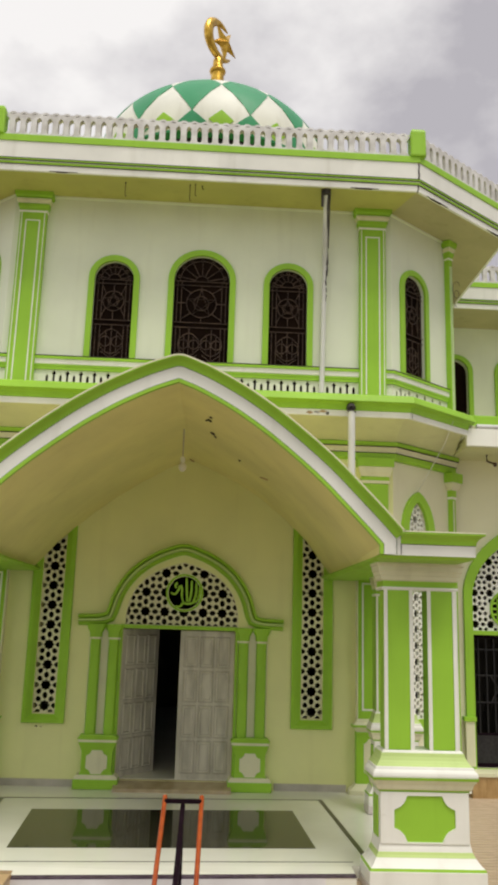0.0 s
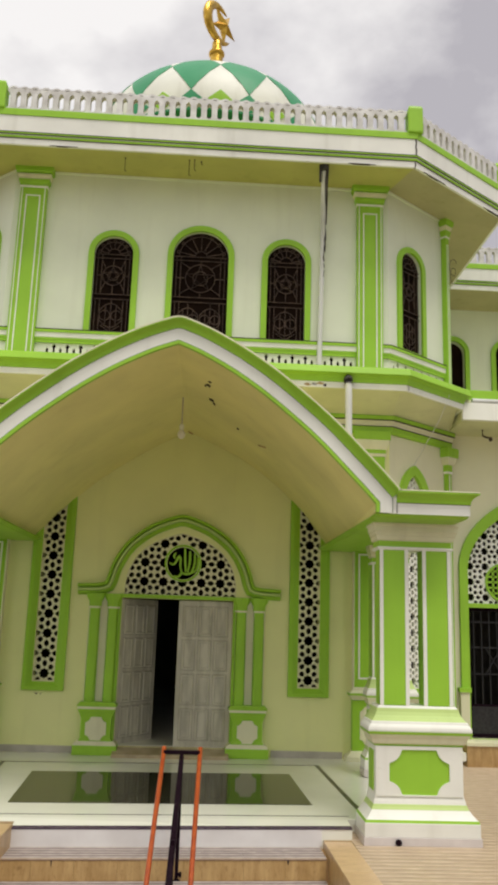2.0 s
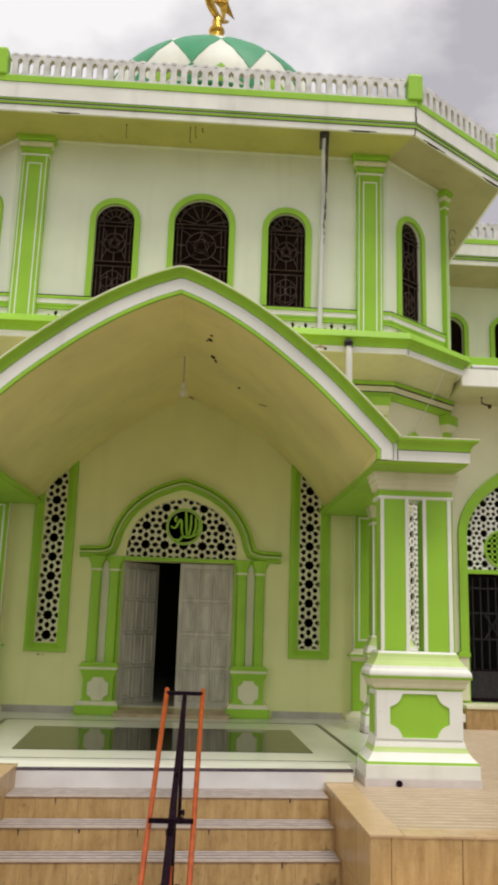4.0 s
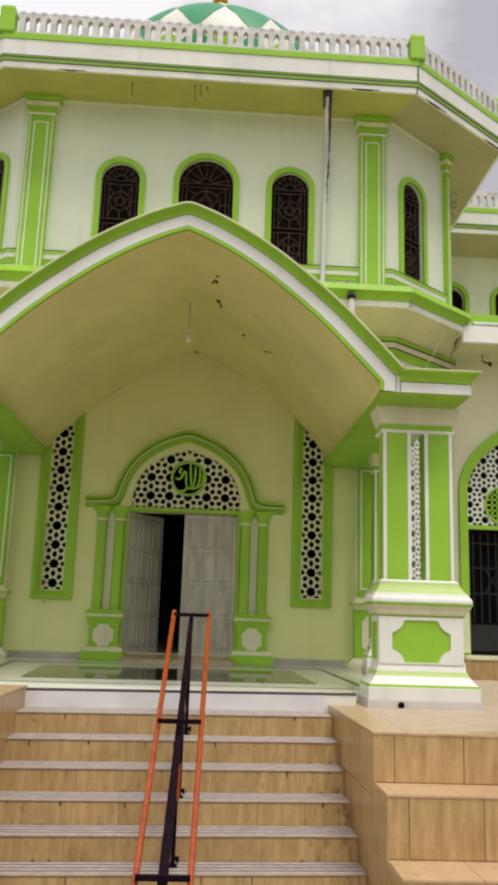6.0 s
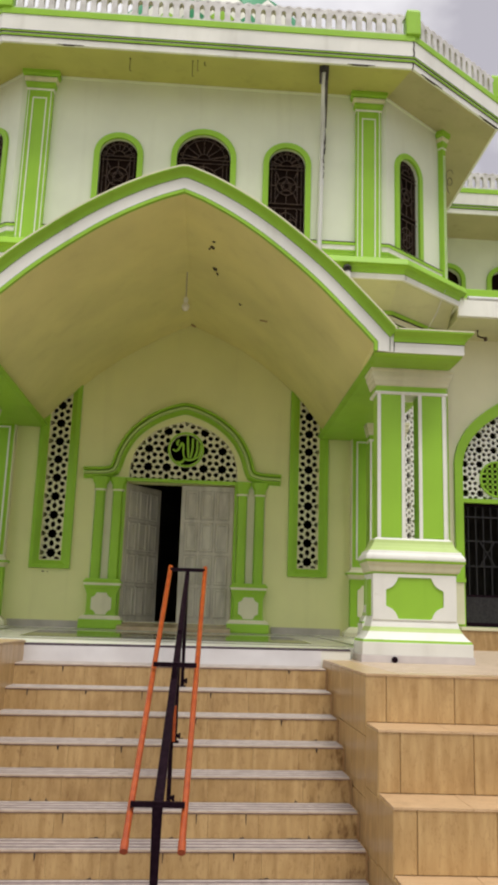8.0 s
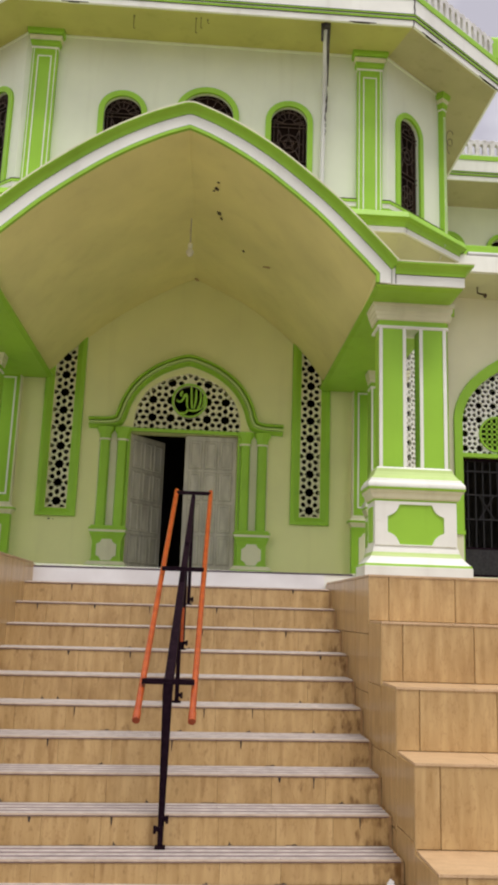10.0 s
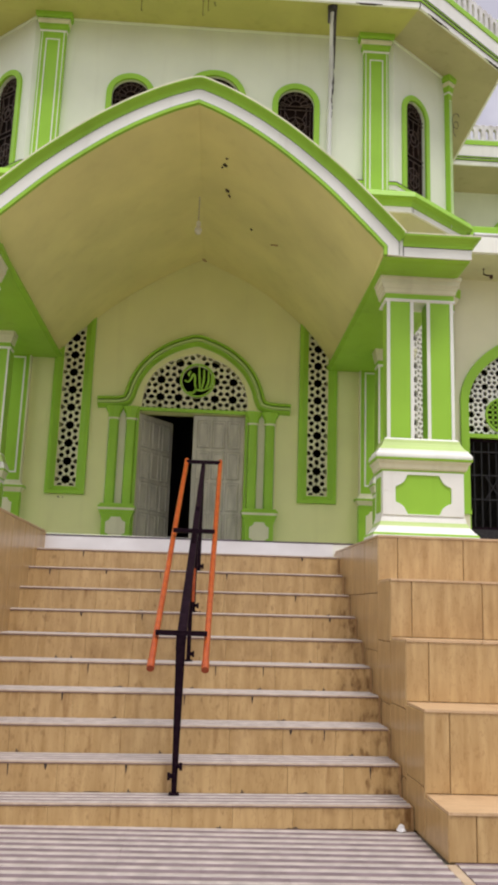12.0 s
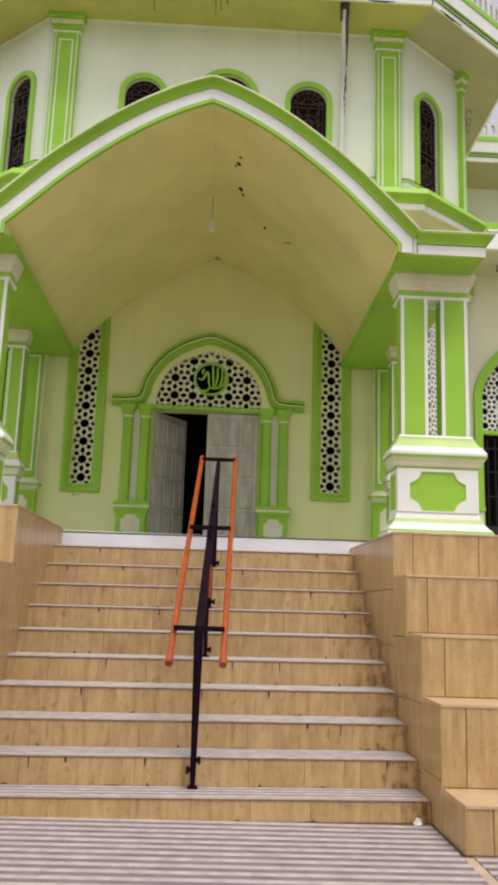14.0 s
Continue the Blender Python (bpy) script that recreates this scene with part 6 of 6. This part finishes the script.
# ---- handrail on the stairs ----
rail = thing("handrail", "double orange handrail on black steel posts", "handrail", (0.05, -6.0, STEP_Z[9]))
for xa, xb, name in ((0.015, -0.069, "rail"), (0.322, 0.245, "rail")):
    part(name, G().tube([(xa, -3.66, 0.625), (xa, -3.70, 0.595), (xb, -6.17, -1.035)], 0.0195, 12), ORANGE, rail, "orange tube", smooth=True)
    part("end_cap", G().tube([(xb + 0.001, -6.14, -1.015), (xb, -6.20, -1.055)], 0.023, 12), ORANGE, rail, "", smooth=True)
POSTS = ((-3.72, 0.575, True), (-4.47, 0.08, False), (-4.93, -0.165, True), (-5.98, -0.882, True))
for y, z, bar in POSTS:
    f = (y + 3.7) / -2.47
    xl, xr = 0.015 - 0.084 * f, 0.322 - 0.077 * f
    if bar:
        part("crossbar", G().box(xl, xr, y - 0.015, y + 0.015, z + 0.008, z + 0.04), BLACK_METAL, rail, "black crossbar", bevel=0.003)
    xm = (xl + xr) / 2
    k = max(i for i in range(10) if (STEP_Y[i - 1] if i else -3.4) >= y)
    top_w = 0.03 if y < -5.5 else 0.015
    foot = part("post", G().loft([[(xm + w_ * a, y + 0.02 * b, h_) for a, b in ((-1, -1), (1, -1), (1, 1), (-1, 1))] for w_, h_ in ((0.015, STEP_Z[k]), (top_w, z + 0.02))]), BLACK_METAL, rail, "black post", bevel=0.004)
    part("flange", G().box(xm - 0.03, xm + 0.03, y - 0.03, y + 0.03, STEP_Z[k] + 0.002, STEP_Z[k] + 0.012), BLACK_METAL, foot, "foot plate")
    lift = 0.13 if y < -5.5 else 0.02
    for s in (1, -1) if y < -5.5 else (1,):
        zz = STEP_Z[k] + lift + (0.02 if s > 0 else -0.035)
        part("bracket", G().box(min(xm, xm + 0.042 * s), max(xm, xm + 0.042 * s), y - 0.03, y - 0.012, zz, zz + 0.026), BLACK_METAL, foot, "bolted bracket", bevel=0.003)
        part("bolt", G().lathe([(zz - 0.008, 0.009), (zz + 0.034, 0.008)], xm + 0.034 * s, y - 0.034, 8), BLACK_METAL, foot)
part("sleeve", G().box(0.135, 0.155, -4.962, -4.95, -0.66, -0.42), ORANGE, rail, "scraped orange patch on the post")
part("spine", G().loft([[(c + h * a, y, z + 0.03 * b) for a, b in ((-1, -1), (1, -1), (1, 1), (-1, 1))] for c, y, z, h in ((0.168, -3.70, 0.545, 0.019), (0.092, -5.975, -0.93, 0.029))]), BLACK_METAL, rail, "black sloping bar under the rails", bevel=0.004)
scrap = thing("paper_scrap", "crumpled pale scrap of paper on the lowest paving", "litter", (1.385, -6.19, Z_GROUND))
rs = random.Random(9)
cr = [[(1.385 + (0.03 - 0.008 * k) * math.cos(a) * rs.uniform(0.6, 1.2), -6.19 + 0.025 * math.sin(a) * rs.uniform(0.6, 1.2), Z_GROUND + 0.006 + 0.016 * k + rs.uniform(0, 0.008)) for a in (j * math.pi / 4 for j in range(8))] for k in range(3)]
part("paper", G().loft(cr), RISER_WHITE, scrap)

# ---- pipes, wires, small things ----
pipe = thing("downpipe", "stained white downpipe on the upper wall", "pipe", (1.78, -0.06, 4.9))
part("pipe", G().tube([(1.735, -0.76, 7.98), (1.75, -0.60, 7.80), (1.81, -0.13, 7.30), (1.815, -0.08, 7.1), (1.785, -0.075, 4.92)], 0.036, 12), PIPE, pipe, smooth=True)
part("collar", G().lathe([(7.88, 0.05), (7.96, 0.05)], 1.735, -0.74, 12), PIPE_DARK, pipe, "dark stained collar", smooth=True)
part("stain", G().tube([(1.775, -0.775, 7.96), (1.788, -0.61, 7.76), (1.838, -0.15, 7.36)], 0.024, 6), PIPE_DARK, pipe, "dark wet streak")
rp = random.Random(5)
z, x = 7.38, 1.836
while z > 6.62:
    h = rp.uniform(0.05, 0.13)
    nx = x + rp.uniform(-0.014, 0.012)
    part("drip_mark", G().tube([(x, -0.112, z), (nx, -0.11, z - h)], rp.uniform(0.006, 0.017) * (1.1 if z > 7.0 else 0.7), 5), PIPE_DARK, pipe, "dark drip mark")
    x, z = min(1.846, max(1.80, nx)), z - h + (0.01 if z > 6.95 else -0.04)
part("joint_collar", G().lathe([(6.44, 0.04), (6.54, 0.042)], 1.806, -0.077, 12), PIPE, pipe, "grey pipe collar", smooth=True)
part("side_pipe", G().tube([(1.68, -0.76, 7.96), (1.695, -0.64, 7.74)], 0.018, 8), PIPE_DARK, pipe, "short dark pipe", smooth=True)
for k, (x, r_, f, mat) in enumerate(((1.52, 0.055, 0.45, RUST), (1.62, 0.04, 0.6, GREY_TILE), (1.70, 0.06, 0.4, RUST), (1.76, 0.03, 0.8, PIPE_DARK), (1.60, 0.02, 0.5, PIPE_DARK))):
    patch(slab_edge, "broken_plaster", (x, -0.872, 4.722 + 0.008 * (k % 3)), (0, -1, 0), r_, f, 0, mat, "broken weathered plaster", 70 + k)
for x in (2.86, -2.75, -1.2):
    part("fascia_crack", G().tube([(x, -0.872, 4.69), (x + 0.006, -0.873, 4.73), (x - 0.003, -0.873, 4.77)], 0.003, 4), STAIN_AND_SHADE, slab_edge, "thin dark crack")
drain = thing("drain_pipe", "short grey drain pipe with a dark elbow", "pipe", (2.1, -0.9, 4.7))
part("elbow", G().tube([(2.055, -0.80, 4.79), (2.055, -0.93, 4.80), (2.055, -0.965, 4.77), (2.055, -0.97, 4.72)], 0.055, 12), PIPE_DARK, drain, "dark elbow", smooth=True)
part("pipe", G().tube([(2.055, -0.97, 4.73), (2.055, -0.97, 3.2)], 0.045, 12), PIPE, drain, smooth=True)
wire = thing("cable", "thin slack grey cable from the slab to the wall", "cable", (3.2, 0, 3.9))
part("wire", G().tube([(3.50, -0.22, 4.95), (3.575, -0.33, 4.915), (3.56, -0.315, 4.80), (3.47, -0.21, 4.52), (3.35, -0.02, 4.25), (3.26, 0.12, 4.05), (3.21, 0.26, 3.92)], 0.005, 6), PIPE, wire)
bracket = thing("lamp_bracket", "rusty lamp bracket under the wing slab", "bracket", (4.3, 0.5, 4.5))
part("arm", G().tube([(4.30, 0.5, 4.55), (4.30, 0.5, 4.46), (4.34, 0.47, 4.43), (4.38, 0.45, 4.42)], 0.014, 8), IRON, bracket, smooth=True)
part("holder", G().lathe([(4.37, 0.02), (4.40, 0.03), (4.43, 0.02)], 4.40, 0.45, 10), IRON, bracket, smooth=True)
hole = thing("weep_hole", "dark weep hole pipe end in the column plinth", "pipe", (2.12, -3.53, -0.12))
part("pipe_end", G().loft([[(2.06 + 0.028 * math.cos(a), y, -0.125 + 0.028 * math.sin(a)) for a in (j * math.pi / 6 for j in range(12))] for y in (-3.532, -3.50)]), BLACK_METAL, hole)

# dark dashes, cracks and hooks at the eaves
rg = random.Random(17)
for a, b, n in ((EAVES[2], EAVES[3], 16), (EAVES[3], EAVES[4], 8)):
    d = Vector((b[0] - a[0], b[1] - a[1], 0))
    m = facet(*a, *b)
    for k in range(n):
        x, w_, z = rg.uniform(0.1, d.length - 0.4), rg.uniform(0.08, 0.5), rg.choice((7.931, 8.015, 8.015, 8.096))
        h_ = rg.uniform(0.004, 0.009)
        part("grime_line", G().prism([(x, z), (x + w_ * 0.4, z - h_ * 0.3), (x + w_, z), (x + w_, z + h_ * 0.5), (x + w_ * 0.6, z + h_), (x, z + h_ * 0.6)], -0.026 if z > 8.09 else 0.001, 0.03, "y"), STAIN_AND_SHADE, eave, "dark grime along the moulding", m)
part("crack", G().loft([[(2.99 + o, -0.897, z), (3.006 + o, -0.897, z), (3.006 + o, -0.86, z), (2.99 + o, -0.86, z)] for z, o in ((8.10, 0.0), (8.16, 0.006), (8.22, -0.004), (8.28, 0.004), (8.338, -0.002))]), STAIN_AND_SHADE, eave, "dark crack at the corner")
part("crack", G().loft([[(2.982 + o, -0.862, z), (2.996 + o, -0.862, z), (2.996 + o, -0.82, z), (2.982 + o, -0.82, z)] for z, o in ((7.928, 0.0), (7.97, 0.008), (8.02, 0.002))]), STAIN_AND_SHADE, eave, "dark crack at the corner")
for x, y, h_ in ((-0.148, -0.66, 0.24), (-0.075, -0.68, 0.17), (0.02, -0.64, 0.05), (-1.041, -0.62, 0.20)):
    hook = thing("ceiling_hook", "thin wire hook hanging from the eave soffit", "hook", (x, y, 7.96), "eave hooks")
    part("wire", G().tube([(x, y, 7.98), (x, y, 7.96 - h_), (x + 0.012, y, 7.95 - h_), (x + 0.022, y, 7.965 - h_)], 0.0045, 6), IRON, hook)
    part("anchor", G().lathe([(7.94, 0.007), (7.955, 0.013), (7.975, 0.013)], x, y, 8), PIPE_DARK, hook, "dark rusted anchor")
loop = thing("cable_loop", "loose loop of thin cable on the narrow pilaster", "cable", (4.0, 0.76, 7.2))
part("wire", G().tube([(3.99 + 0.06 * math.cos(a) * (1 - 0.02 * k), 0.78 - 0.03, 7.28 + 0.1 * math.sin(a) - 0.012 * k) for k, a in enumerate(j * math.pi / 6 for j in range(22))], 0.005, 6), PIPE_DARK, loop)
mark = thing("wall_mark", "small dark scuff on the wall under the screen", "stain", (-1.783, 0, 0.709))
patch(mark, "scuff", (-1.783, 0, 0.709), (0, -1, 0), 0.02, 0.5, 0, STAIN_AND_SHADE, "", 51)
patch(mark, "scuff", (-1.73, 0, 0.705), (0, -1, 0), 0.012, 0.5, 0, STAIN_AND_SHADE, "", 52)
